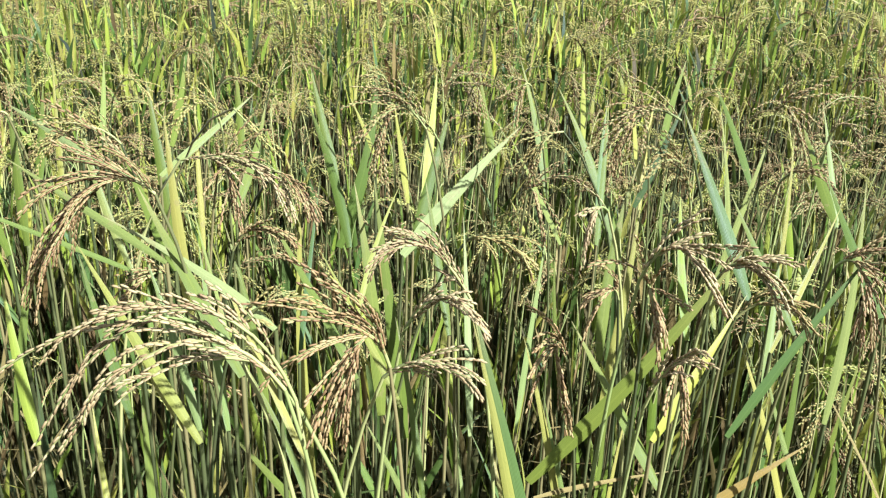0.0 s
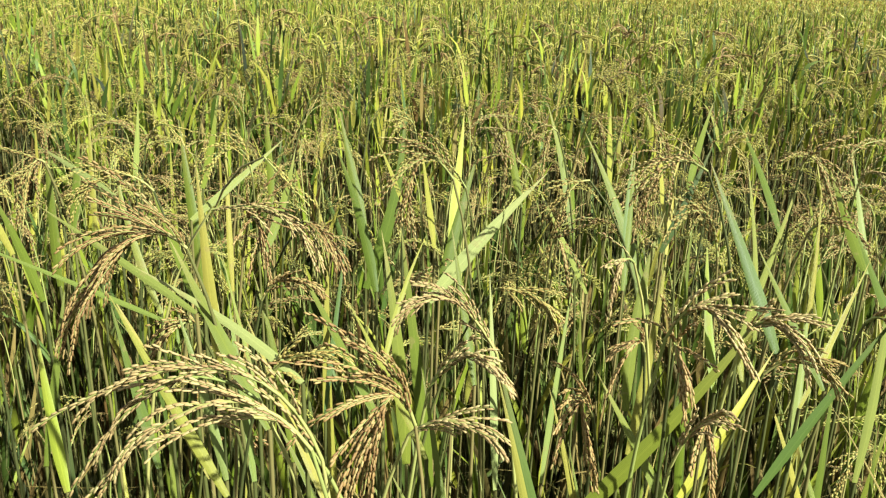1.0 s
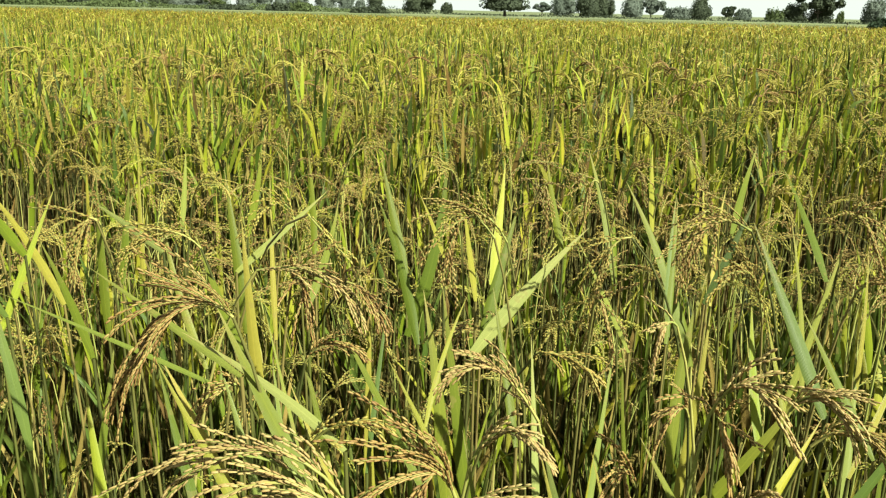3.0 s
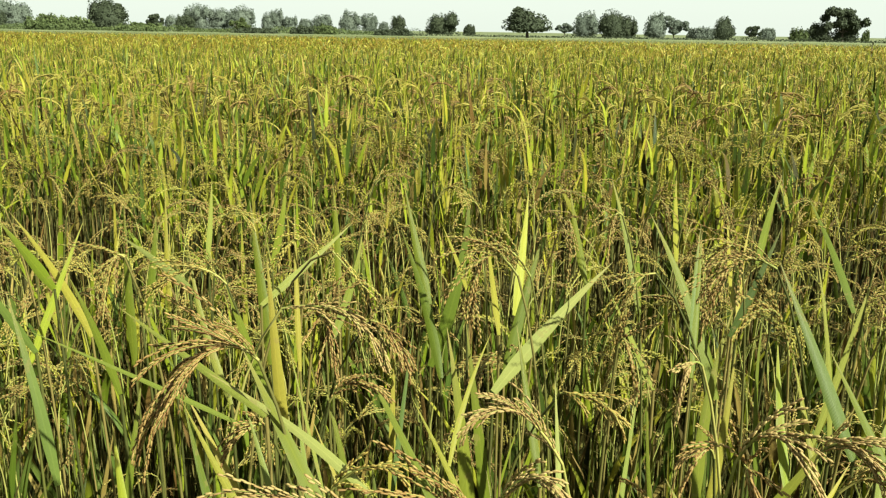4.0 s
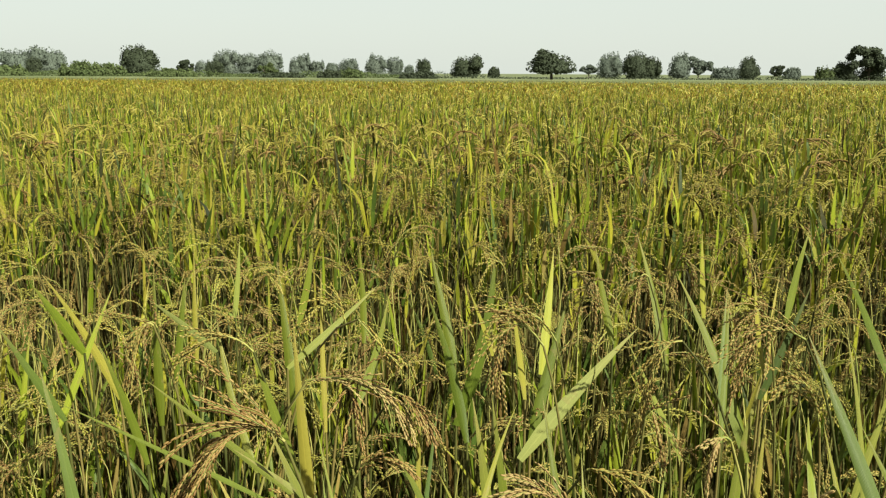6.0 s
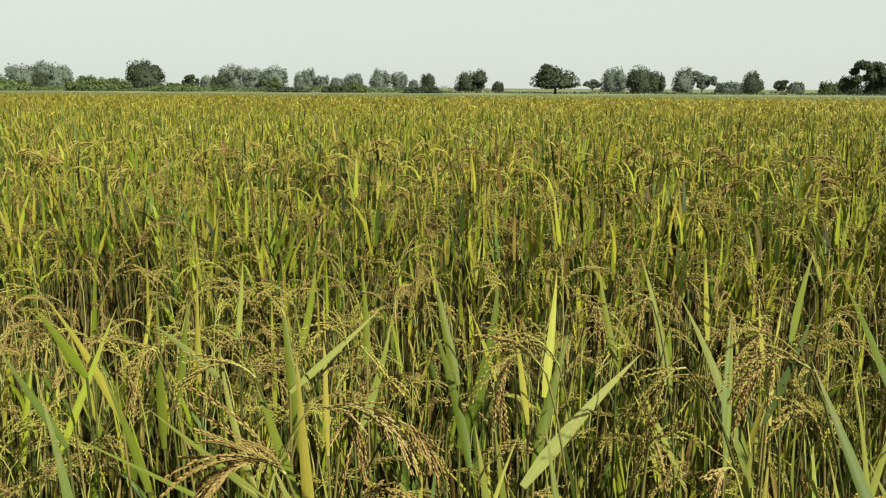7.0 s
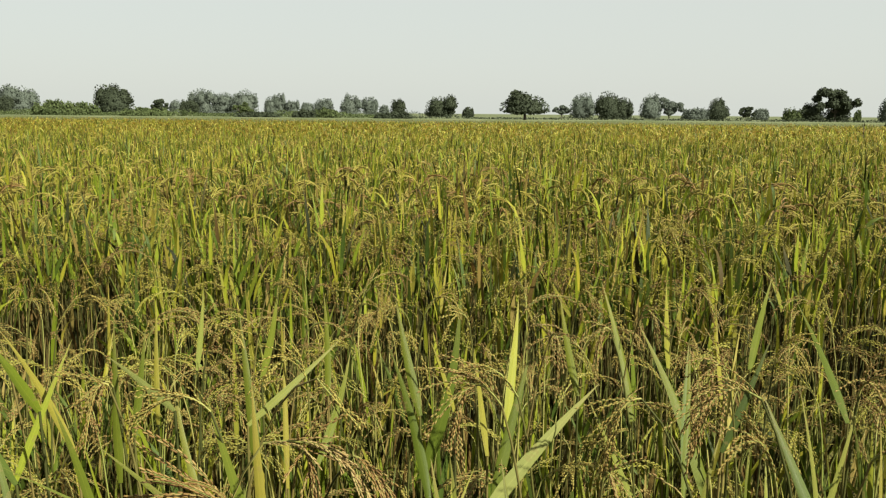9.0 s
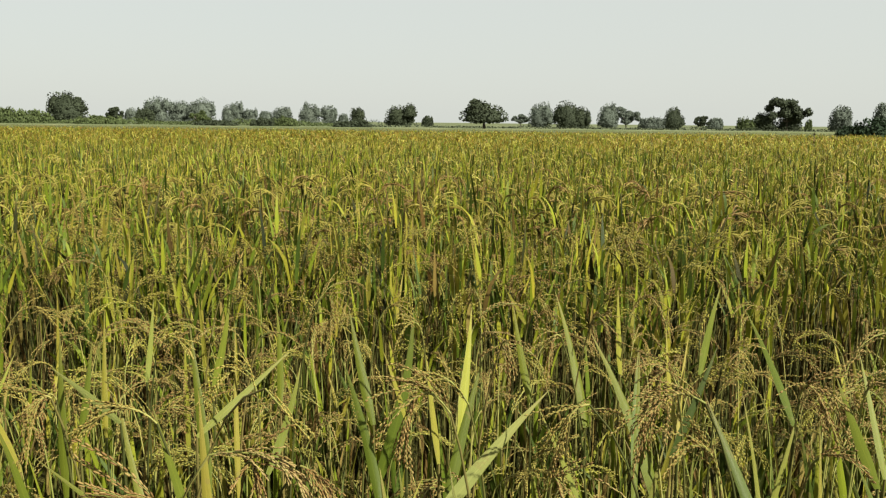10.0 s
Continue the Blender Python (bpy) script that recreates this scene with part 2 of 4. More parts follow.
def blades(heap, lines, width, turn, slot=0, fold=0.0, keel=True, face=None):
    """Leaf blades round middle lines (N, k, 3): widest in the lower half, pointed, with a folded keel when asked for.
    turn: angle of the blade's flat side about its own length."""
    n, k = lines.shape[:2]
    s = np.linspace(0, 1, k)
    prof = np.minimum(1.0, 0.45 + 2.4 * s) * np.clip(1 - s ** 1.7, 0, 1)
    prof[-1] = 0.02
    along = unit(np.gradient(lines, axis=1))
    flat = np.stack((np.cos(turn), np.sin(turn), np.zeros(n)), -1)[:, None, :] + np.zeros_like(along)
    side = unit(flat - along * np.sum(flat * along, -1, keepdims=True)) if face is None else unit(np.cross(along, face))
    up = np.cross(side, along)
    half = (width[:, None] * prof[None, :] / 2)[..., None]
    a, b = lines - side * half, lines + side * half
    if keel:
        mid = lines - up * half * fold
        rows = np.stack((a, mid, b), 2)
        m = 3
    else:
        rows, m = np.stack((a, b), 2), 2
    uv = np.zeros((n, k, m, 2))
    uv[..., 0] = np.linspace(0, 1, m)[None, None, :]
    uv[..., 1] = s[None, :, None]
    i = np.arange(n * k * m).reshape(n, k, m)
    q = np.stack((i[:, :-1, :-1], i[:, :-1, 1:], i[:, 1:, 1:], i[:, 1:, :-1]), -1).reshape(-1, 4)
    heap.add(rows.reshape(-1, 3), q, slot, uv.reshape(-1, 2))


def tubes(heap, lines, r0, r1, sides=4, slot=0):
    """Thin round stalks along lines (N, k, 3)."""
    lines = np.asarray(lines, dtype=float)
    n, k = lines.shape[:2]
    along = unit(np.gradient(lines, axis=1))
    ref = np.where(np.abs(along[..., 2:3]) > 0.9, np.array([1.0, 0, 0]), np.array([0, 0, 1.0]))
    x = unit(np.cross(along, ref))
    y = np.cross(along, x)
    rad = np.linspace(r0, r1, k)[None, :, None, None]
    a = np.arange(sides) / sides * 2 * math.pi
    v = lines[:, :, None, :] + rad * (x[:, :, None, :] * np.cos(a)[None, None, :, None] + y[:, :, None, :] * np.sin(a)[None, None, :, None])
    i = np.arange(n * k * sides).reshape(n, k, sides)
    j = np.roll(i, -1, 2)
    q = np.stack((i[:, :-1], j[:, :-1], j[:, 1:], i[:, 1:]), -1).reshape(-1, 4)
    heap.add(v.reshape(-1, 3), q, slot)


def grains(heap, centre, way, length, radius, level=2, slot=0):
    """Husked grains: spindles at centre (N, 3) along way. level 2: two rings of four; 1: one ring of four; 0: one ring of three."""
    n = len(centre)
    way = unit(way)
    ref = np.where(np.abs(way[:, 2:3]) > 0.9, np.array([1.0, 0, 0]), np.array([0, 0, 1.0]))
    x = unit(np.cross(way, ref))
    y = np.cross(way, x)
    sides = 3 if level == 0 else 4
    a = np.arange(sides) / sides * 2 * math.pi
    ring = x[:, None, :] * np.cos(a)[None, :, None] + y[:, None, :] * np.sin(a)[None, :, None] * 0.75
    length, radius = np.broadcast_to(length, n)[:, None], np.broadcast_to(radius, n)[:, None, None]
    p0, p1 = centre - way * length / 2, centre + way * length / 2
    at = ((-0.30, 0.80), (0.22, 0.88)) if level == 2 else ((-0.05, 1.0),)
    rings = [(centre + way * length * p)[:, None, :] + ring * radius * r for p, r in at]
    v = np.concatenate([p0[:, None, :], *rings, p1[:, None, :]], 1)
    m = v.shape[1]
    o = np.arange(n)[:, None] * m
    k = np.arange(sides)
    kn = (k + 1) % sides
    f3 = [np.stack((np.zeros(sides, int), 1 + kn, 1 + k), -1), np.stack((np.full(sides, m - 1), m - 1 - sides + k, m - 1 - sides + kn), -1)]
    tri = (np.concatenate(f3)[None] + o[:, :, None]).reshape(-1, 3)
    first = heap.n
    heap.add(v.reshape(-1, 3), tri, slot)
    if level == 2:
        quad = (np.stack((1 + k, 1 + kn, 5 + kn, 5 + k), -1)[None] + o[:, :, None]).reshape(-1, 4)
        heap.f.append((quad.astype(np.int32) + first, slot))


# ------------------------------------------------------------------ rice
def plumes(rng, neck, azim, lean, bend, length, branches, spread, points=9, segs=6):
    """Bowed ears, N at once: their main stalks (N, points, 3) and the long strands (N * branches, segs + 1, 3) that hang along them."""
    main = blade_lines(neck, azim, lean, bend, length, points - 1, 1.0)
    e = np.repeat(np.arange(len(neck)), branches)
    s = np.tile((np.arange(branches) + 0.2) / branches, len(neck)) * 0.86 + rng.uniform(0, 0.06, len(e))
    at = s * (points - 1)
    i = np.minimum(at.astype(int), points - 2)
    start = main[e, i] + (main[e, i + 1] - main[e, i]) * (at - i)[:, None]
    a = lean[e] + bend[e] * s
    first = np.maximum(a - rng.uniform(0.0, 0.4, len(e)), 0.1)
    last = np.clip(a + rng.uniform(0.5, 1.3, len(e)), 1.5, 2.95)
    side = blade_lines(start, azim[e] + rng.normal(0, spread, len(e)), first, np.maximum(last - first, 0.1), length[e] * rng.uniform(0.42, 0.62, len(e)) * (1 - 0.4 * s), segs, 0.8)
    return main, side


def seed_strands(rng, heap, lines, step, size, fat, level, slot=0):
    """Grains set closely on alternate sides of strands (N, k, 3), pressed to them and pointing on."""
    n, k = lines.shape[:2]
    per = max(2, int(np.median(np.linalg.norm(np.diff(lines, axis=1), axis=-1).sum(1)) / step))
    b = np.repeat(np.arange(n), per)
    g = np.tile(np.arange(per), n)
    t = np.minimum((0.06 + 0.94 * (g + rng.uniform(0.1, 0.7, len(g))) / per) * (k - 1), k - 1.01)
    i = t.astype(int)
    d = lines[b, i + 1] - lines[b, i]
    p = lines[b, i] + d * (t - i)[:, None]
    d = unit(d)
    o = unit(np.cross(d, unit(rng.normal(size=(n, 3)))[b] + rng.normal(0, 0.3, d.shape))) * np.where(g % 2, 1.0, -1.0)[:, None]
    w = unit(d + o * rng.uniform(0.03, 0.22, len(b))[:, None])
    grains(heap, p + o * fat * 0.8 + w * size * 0.3, w, size * rng.uniform(0.82, 1.12, len(b)), fat * rng.uniform(0.8, 1.1, len(b)), level, slot)


def hill(rng, tillers=8, ears=4):
    """One clump of rice at the origin: culms, blades and hanging ears, each a part."""
    root = tagged(new("rice_plant"), "ripening rice plant with yellow-green upright leaves and drooping golden ears", "rice plant", "rice plants of the field")
    one = lambda v: np.array([v])
    for k in range(tillers):
        a = rng.uniform(0, 2 * math.pi)
        r = 0.01 + 0.035 * rng.random()
        foot = np.array([r * math.cos(a), r * math.sin(a), 0.0])
        line = blade_lines(foot[None], one(a), one(rng.uniform(0.02, 0.12)), one(rng.uniform(0, 0.12)), one(rng.uniform(0.62, 0.82)), 4)
        h = Heap()
        tubes(h, line, 0.0026, 0.0016, 5)
        part("culm", h, [M_CULM], root)
        top = line[0, -1]
        for j in range(2 if k % 2 else 1):
            s = rng.uniform(0.75, 0.98) if j == 0 else rng.uniform(0.4, 0.7)
            p = line[0, int(s * 4)] + (line[0, min(int(s * 4) + 1, 4)] - line[0, int(s * 4)]) * (s * 4 % 1)
            az = a + rng.normal(0, 1.0)
            n = Heap()
            lean = abs(rng.normal(0.10, 0.14)) if j == 0 else rng.uniform(0.1, 0.45)
            droop = rng.uniform(0.0, 0.25) if rng.random() < 0.8 else rng.uniform(0.5, 1.5)
            size = rng.uniform(0.17, 0.29) if j == 0 else rng.uniform(0.22, 0.36)
            bl = blade_lines(p[None], one(az), one(lean), one(droop), one(size), 7)
            blades(n, bl, one(rng.uniform(0.012, 0.019)), one(az + math.pi / 2 + rng.normal(0, 0.7)), 0, 0.35)
            dry = rng.random() < (0.06 if j == 0 else 0.25)
            part("leaf", n, [M_DRY if dry else (M_COOL if rng.random() < 0.12 else (M_YEL if rng.random() < 0.15 else M_LEAF))], root, "dry straw-coloured leaf" if dry else "")
        if k < ears:
            sh, gh = Heap(), Heap()
            az = rng.uniform(0, 2 * math.pi)
            neck = blade_lines(top[None], one(az), one(0.05), one(0.25), one(rng.uniform(0.10, 0.24)), 3)
            tubes(sh, neck, 0.0016, 0.0011, 4)
            main, side = plumes(rng, neck[:, -1], one(az), one(rng.uniform(0.25, 0.6)), one(rng.uniform(1.5, 2.4)), one(rng.uniform(0.13, 0.18)), 9, 0.28, 9, 5)
            tubes(sh, main, 0.0011, 0.0005, 3)
            tubes(sh, side, 0.0005, 0.0003, 3)
            seed_strands(rng, gh, side, 0.0048, 0.0082, 0.0015, 1)
            stalk = part("panicle", sh, [M_STALK], root, "drooping ear of ripe rice")
            part("ear_head", gh, [(M_GRAIN, M_BROWN, M_FIELD_GRAIN)[int(rng.integers(3))]], stalk, "golden husked ear")
    # lower leaves, mostly in the shade-darkened old-leaf colour
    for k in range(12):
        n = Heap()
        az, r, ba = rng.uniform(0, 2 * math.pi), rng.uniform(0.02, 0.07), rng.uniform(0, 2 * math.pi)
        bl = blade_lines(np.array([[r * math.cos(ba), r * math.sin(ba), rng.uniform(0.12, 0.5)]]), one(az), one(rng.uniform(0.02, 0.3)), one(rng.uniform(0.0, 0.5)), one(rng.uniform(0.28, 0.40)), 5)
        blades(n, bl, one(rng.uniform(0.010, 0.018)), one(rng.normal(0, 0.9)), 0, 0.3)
        part("leaf", n, [M_OLD_SHADE if rng.random() < 0.6 else (M_DRY if rng.random() < 0.25 else M_LEAF)], root)
    for k in range(3):
        n = Heap()
        az = rng.uniform(0, 2 * math.pi)
        bl = blade_lines(np.array([[0.03 * math.cos(az), 0.03 * math.sin(az), rng.uniform(0.1, 0.45)]]), one(az), one(rng.uniform(0.2, 0.8)), one(rng.uniform(0.6, 1.6)), one(rng.uniform(0.2, 0.35)), 6)
        blades(n, bl, one(rng.uniform(0.005, 0.009)), one(az + math.pi / 2), 0, 0.3)
        part("leaf", n, [M_DRY], root, "dead brown leaf at the foot")
    return root


def spots(y0, y1, step, rng, margin=0.35, jitter=0.32):
    """Planting places between two distances, over the width that the way looks over."""
    out = []
    y = y0
    while y < y1:
        left, right = -margin - 0.75 * y, margin + 0.54 * y
        for i in range(int((right - left) / step) + 1):
            out.append((left + i * step + rng.uniform(-jitter, jitter) * step, y + rng.uniform(-jitter, jitter) * step))
        y += step
    return out


def mass(name, rng, places, leaf_n, segs, width, ears, branches, fine, label, high=1.0, reach=1.0):
    """Rice farther off, joined: fans of upright blades, older leaves below with shade in their colour, stalks and bowed
    ears. reach: the blades' length. fine: 2 with single grains, 1 with round strands, 0 with flat ones.
    """
    h = Heap()
    n = len(places)
    xy = np.array(places)
    m = n * leaf_n
    off = rng.normal(0, 0.038, (m, 2))
    tall = rng.normal(0, 0.055, n)
    size = rng.uniform(0.13, 0.27, m) * reach
    az = np.arctan2(off[:, 1], off[:, 0]) + rng.normal(0, 0.9, m)
    lean = np.abs(rng.normal(0.10, 0.15, m))
    droop = np.where(rng.random(m) < 0.76, rng.uniform(0, 0.3, m), rng.uniform(0.6, 1.9, m))
    tip = np.where(rng.random(m) < 0.30, rng.normal(1.09, 0.045, m), rng.normal(0.97, 0.06, m))
    base = np.column_stack((np.repeat(xy, leaf_n, 0) + off, tip - size * 0.95 + np.repeat(tall, leaf_n)))
    lines = blade_lines(base, az, lean, droop, size, segs)
    wide = rng.uniform(0.65, 1.25, m) * width
    turn = az + math.pi / 2 + rng.normal(0, 0.8, m)
    pick = rng.random(m)
    # slot 6 darkens the gaps between blades with the old-leaf colour
    for lo, hi, slot in ((0, 0.66, 0), (0.66, 0.70, 1), (0.70, 0.74, 2), (0.74, 0.90, 5), (0.90, 1.01, 6)):
        w = (pick >= lo) & (pick < hi)
        blades(h, lines[w], wide[w], turn[w], slot, 0.3, False)
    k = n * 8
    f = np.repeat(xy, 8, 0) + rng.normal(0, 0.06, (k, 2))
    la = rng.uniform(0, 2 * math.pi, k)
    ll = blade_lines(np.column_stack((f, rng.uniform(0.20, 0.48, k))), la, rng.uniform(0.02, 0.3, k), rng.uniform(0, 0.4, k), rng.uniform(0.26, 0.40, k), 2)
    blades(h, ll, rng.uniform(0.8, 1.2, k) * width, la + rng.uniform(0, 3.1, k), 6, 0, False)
    k = n * 4
    f = np.repeat(xy, 4, 0) + rng.normal(0, 0.04, (k, 2))
    st = np.stack((np.column_stack((f, np.full(k, 0.15))), np.column_stack((f + rng.normal(0, 0.03, (k, 2)), np.full(k, 0.85)))), 1)
    tubes(h, st, 0.003, 0.002, 3, 3)
    e = n * ears
    f = np.repeat(xy, ears, 0) + rng.normal(0, 0.07, (e, 2))
    neck = np.column_stack((f, rng.uniform(0.82, 1.02, e) + np.repeat(tall, ears)))
    ea = rng.uniform(0, 2 * math.pi, e)
    main, side = plumes(rng, neck, ea, rng.uniform(0.2, 0.6, e), rng.uniform(1.4, 2.3, e), rng.uniform(0.13, 0.19, e), branches, 0.30, 7, 3)
    own = np.repeat(rng.random(e) < 0.2, branches)
    for w, slot in ((own, 7), (~own, 4)):
        if fine == 2:
            seed_strands(rng, h, side[w], 0.0075, 0.0125, 0.0019, 0, slot)
        elif fine == 1:
            tubes(h, side[w], 0.0030, 0.0018, 3, slot)
        else:
            blades(h, side[w], rng.uniform(0.007, 0.011, w.sum()), rng.uniform(-0.8, 0.8, w.sum()), slot, 0, False)
    if fine:
        tubes(h, main[:, ::2], 0.0012, 0.0006, 3, 3)
    for v, _ in h.v:
        v[:, 2] *= high
    return tagged(part(name, h, [M_LEAF, M_COOL, M_DRY, M_CULM, M_FIELD_GRAIN, M_YEL, M_OLD_SHADE, M_BROWN]), label, "rice", kind="stuff")


# ------------------------------------------------------------------ ground
BANK = 0.80      # height of the plain behind the sunken paddy


def ground():
    """Sunken paddy, a low bank behind it and the plain out to the horizon, one sheet."""
    ys = [-400.0, -60.0, -4.0, -1.0, 0.0, 2.0, 5.0, 10.0, 25.0, 60.0, 98.0, 101.0, 102.5, 104.0, 112.0, 130.0, 170.0, 240.0, 400.0, 900.0, 4500.0]
    xs = [-4500.0, -900.0, -300.0, -120.0, -60.0, -30.0, -12.0, -5.0, -2.0, 0.0, 2.0, 5.0, 12.0, 30.0, 60.0, 120.0, 300.0, 900.0, 4500.0]
    v = [(x, y, 0.0 if y < 101.5 else BANK) for y in ys for x in xs]
    k = len(xs)
    f = [(j * k + i, j * k + i + 1, (j + 1) * k + i + 1, (j + 1) * k + i) for j in range(len(ys) - 1) for i in range(k - 1)]
    h = Heap()
    fa = np.array(f)
    far = np.array([ys[q[0] // k] >= 101.0 for q in f])
    h.add(v, fa[~far], 0)
    h.f.append((fa[far].astype(np.int32), 1))
    tagged(part("ground", h, [M_SOIL, M_PLAIN], smooth=False), "brown paddy soil with a dry grass plain behind", "ground", kind="structure")


ground()
rng = np.random.default_rng(7)

# near rice, plant by plant
patterns = [hill(rng, 9, 4) for _ in range(12)]
low_patterns = [hill(rng, 9, 0) for _ in range(6)]
used = set()
for x, y in spots(0.76, 2.3, 0.165, rng, 0.2):
    kinds = low_patterns if y < 1.25 else patterns
    one = kinds[int(rng.integers(len(kinds)))]
    high = rng.uniform(0.93, 1.05) * min(1.0, 0.71 + 0.36 * max(0.0, y - 0.72))
    m = pose(x, y, 0, rng.normal(0, 2.5), rng.normal(0, 2.5), rng.uniform(0, 360)) @ Matrix.Diagonal((1, 1, high, 1))
    if one in used:
        copy_thing(one, m)
    else:
        one.matrix_basis = m
        used.add(one)


def tiller(base, tip, width, bow, material):
    """One stem with the long blade that it carries, from where the blade leaves the stem to its tip. bow: how far its middle swings out to the right."""
    base, tip = np.array(base), np.array(tip)
    down = base - tip
    reach = np.linalg.norm(down)
    low = base + down / reach * max(0.25 * reach, 0.09)
    low[2] = min(low[2], base[2] - 0.03)
    foot = np.array([low[0] + down[0] * 0.2, low[1] + 0.03, 0.0])
    root = tagged(new("rice_plant"), {M_DRY: "thin rice stem with a dry straw-coloured leaf", M_GOLD: "rice stem with a withered orange-brown leaf", M_COOL: "rice stem with a bluish-green sword-shaped leaf", M_PALE: "rice stem with a pale green sword-shaped leaf", M_LIGHT: "rice stem with a whitish-green sword-shaped leaf", M_YEL: "rice stem with a yellowing sword-shaped leaf"}.get(material, "rice stem with a fresh green sword-shaped leaf"), "rice plant", "rice plants of the field")
    root.location = foot
    s = np.linspace(0, 1, 11)[:, None]
    mid = (low + tip) / 2 + np.array([bow * 2, 0, 0.03 * abs(down[0])])
    line = (1 - s) ** 2 * low + 2 * s * (1 - s) * mid + s ** 2 * tip - foot
    h = Heap()
    blades(h, line[None], np.array([width]), np.array([0.0]), 0, -0.28, True, np.array([0.3 + 0.3 * math.sin(base[0] * 90), -0.8, 0.45]))
    part("leaf", h, [material], root)
    c = Heap()
    tubes(c, [[(0, 0, 0), (line[0][0] * 0.2, -0.01, low[2] * 0.5), line[0]]], 0.0030, 0.0018, 5)
    part("culm", c, [M_CULM], root)


def ear(neck, top, end, branches, hang, spread, seed, grain):
    """One stem with its bowed ear: the main stalk runs from neck over top to end; strands of about the length hang droop along it."""
    r = np.random.default_rng(seed + 40)
    neck, top, end = np.array(neck), np.array(top), np.array(end)
    look_of = {M_STRAW: "rice stem bowed under a pale straw-coloured ear", M_BROWN: "rice stem bowed under a heavy brown ear"}
    root = tagged(new("rice_plant"), look_of.get(grain, "rice stem bowed under a heavy golden ear"), "rice plant", "rice plants of the field")
    knee = 2 * top - (neck + end) / 2
    first = unit(knee - neck)
    first = unit(first + np.array([0, 0, 0.8]))
    foot = np.array([neck[0] - first[0] * 0.16, neck[1] + 0.03, 0])
    root.location = foot
    s = np.linspace(0, 1, 13)[:, None]
    main = (1 - s) ** 2 * neck + 2 * s * (1 - s) * knee + s ** 2 * end - foot
    c = Heap()
    low = main[0] - first * 0.22
    tubes(c, [(1 - s) ** 2 * np.zeros(3) + 2 * s * (1 - s) * low + s ** 2 * main[0]], 0.0028, 0.0012, 5)
    part("culm", c, [M_STALK if grain == M_STRAW else M_CULM], root)
    at = np.clip((np.arange(branches) + 0.2 + r.uniform(-0.2, 0.2, branches)) / branches * 0.86, 0.02, 0.95) * 12
    i = at.astype(int)
    d = unit(main[i + 1] - main[i])
    lean = np.arccos(np.clip(d[:, 2], -1, 1))
    own = hang * r.uniform(0.75, 1.25, branches) * (1.15 - 0.4 * at / 12)
    start = np.maximum(0.1, lean - r.uniform(-0.2, 0.55, branches))
    turn = np.maximum(0.15, np.minimum(2.95, lean + r.uniform(0.1, 1.2, branches)) - start)
    side = blade_lines(main[i] + (main[i + 1] - main[i]) * (at - i)[:, None], np.arctan2(d[:, 1], d[:, 0]) + r.normal(0, spread, branches), start, turn, own, 7, 0.8)
    sh, gh = Heap(), Heap()
    tubes(sh, [main], 0.0013, 0.0005, 4)
    tubes(sh, side, 0.0005, 0.0003, 3)
    level, step = (2, 0.0025) if neck[1] < 0.9 else (1, 0.0033)
    seed_strands(r, gh, side, step, 0.0064, 0.0012, level)
    seed_strands(r, gh, main[None, 4:], step, 0.0064, 0.0012, level)
    head = part("panicle", sh, [M_STALK], root, "drooping ear of ripe rice")
    part("ear_head", gh, [grain], head, {M_STRAW: "pale straw-coloured husked ear", M_BROWN: "dull brown husked ear"}.get(grain, "golden husked ear"))


def weed(x, y, high):
    """A thin dark weed that stands above the rice, with a few small drooping leaves."""
    root = tagged(new("weed"), "thin dark weed standing above the rice", "weed")
    root.location = (x, y, 0)
    h = Heap()
    tubes(h, [[(0, 0, 0), (0.02, 0, high * 0.6), (-0.01, 0, high)]], 0.012, 0.006, 5)
    part("stem", h, [M_BARK], root)
    for i in range(6):
        n = Heap()
        az = i * 2.1
        blades(n, blade_lines(np.array([[0.01, 0, high * (0.72 + 0.05 * i)]]), np.array([az]), np.array([0.7]), np.array([0.8]), np.array([0.14]), 4), np.array([0.03]), np.array([az + 1.57]), 0, 0.2)
        part("leaf", n, [M_OLD_SHADE], root)


weed(6.8, 21.0, 1.30)

# picked stems: bare numbers in metres and degrees
tiller((-0.372, 0.967, 1.074), (-0.408, 1.000, 1.160), 0.0102, -0.0076, M_PALE)
tiller((-0.330, 0.970, 1.062), (-0.380, 1.025, 1.130), 0.0134, -0.0017, M_FRESH)
tiller((-0.293, 0.967, 1.022), (-0.314, 1.000, 1.158), 0.0160, -0.0009, M_YEL)
tiller((-0.305, 0.765, 1.115), (-0.394, 0.800, 1.153), 0.0083, -0.0007, M_PALE)
tiller((-0.194, 0.683, 1.096), (-0.273, 0.720, 1.126), 0.0098, 0.0092, M_LIGHT)
tiller((-0.190, 0.671, 1.098), (-0.233, 0.700, 1.157), 0.0143, -0.0008, M_FRESH)
tiller((-0.328, 0.766, 1.090), (-0.491, 0.800, 1.124), 0.0054, -0.0034, M_PALE)
tiller((-0.213, 0.621, 1.066), (-0.266, 0.655, 1.127), 0.0095, -0.0010, M_YEL)
tiller((-0.185, 0.711, 1.040), (-0.201, 0.740, 1.099), 0.0089, -0.0005, M_PALE)
tiller((-0.135, 0.664, 1.035), (-0.176, 0.700, 1.100), 0.0069, -0.0005, M_YEL)
tiller((-0.173, 0.776, 1.017), (-0.196, 0.800, 1.100), 0.0089, 0.0041, M_FRESH)
tiller((-0.271, 0.692, 1.052), (-0.295, 0.720, 1.094), 0.0093, -0.0008, M_FRESH)
tiller((-0.118, 0.802, 1.031), (-0.172, 0.850, 1.101), 0.0107, 0.0016, M_FRESH)
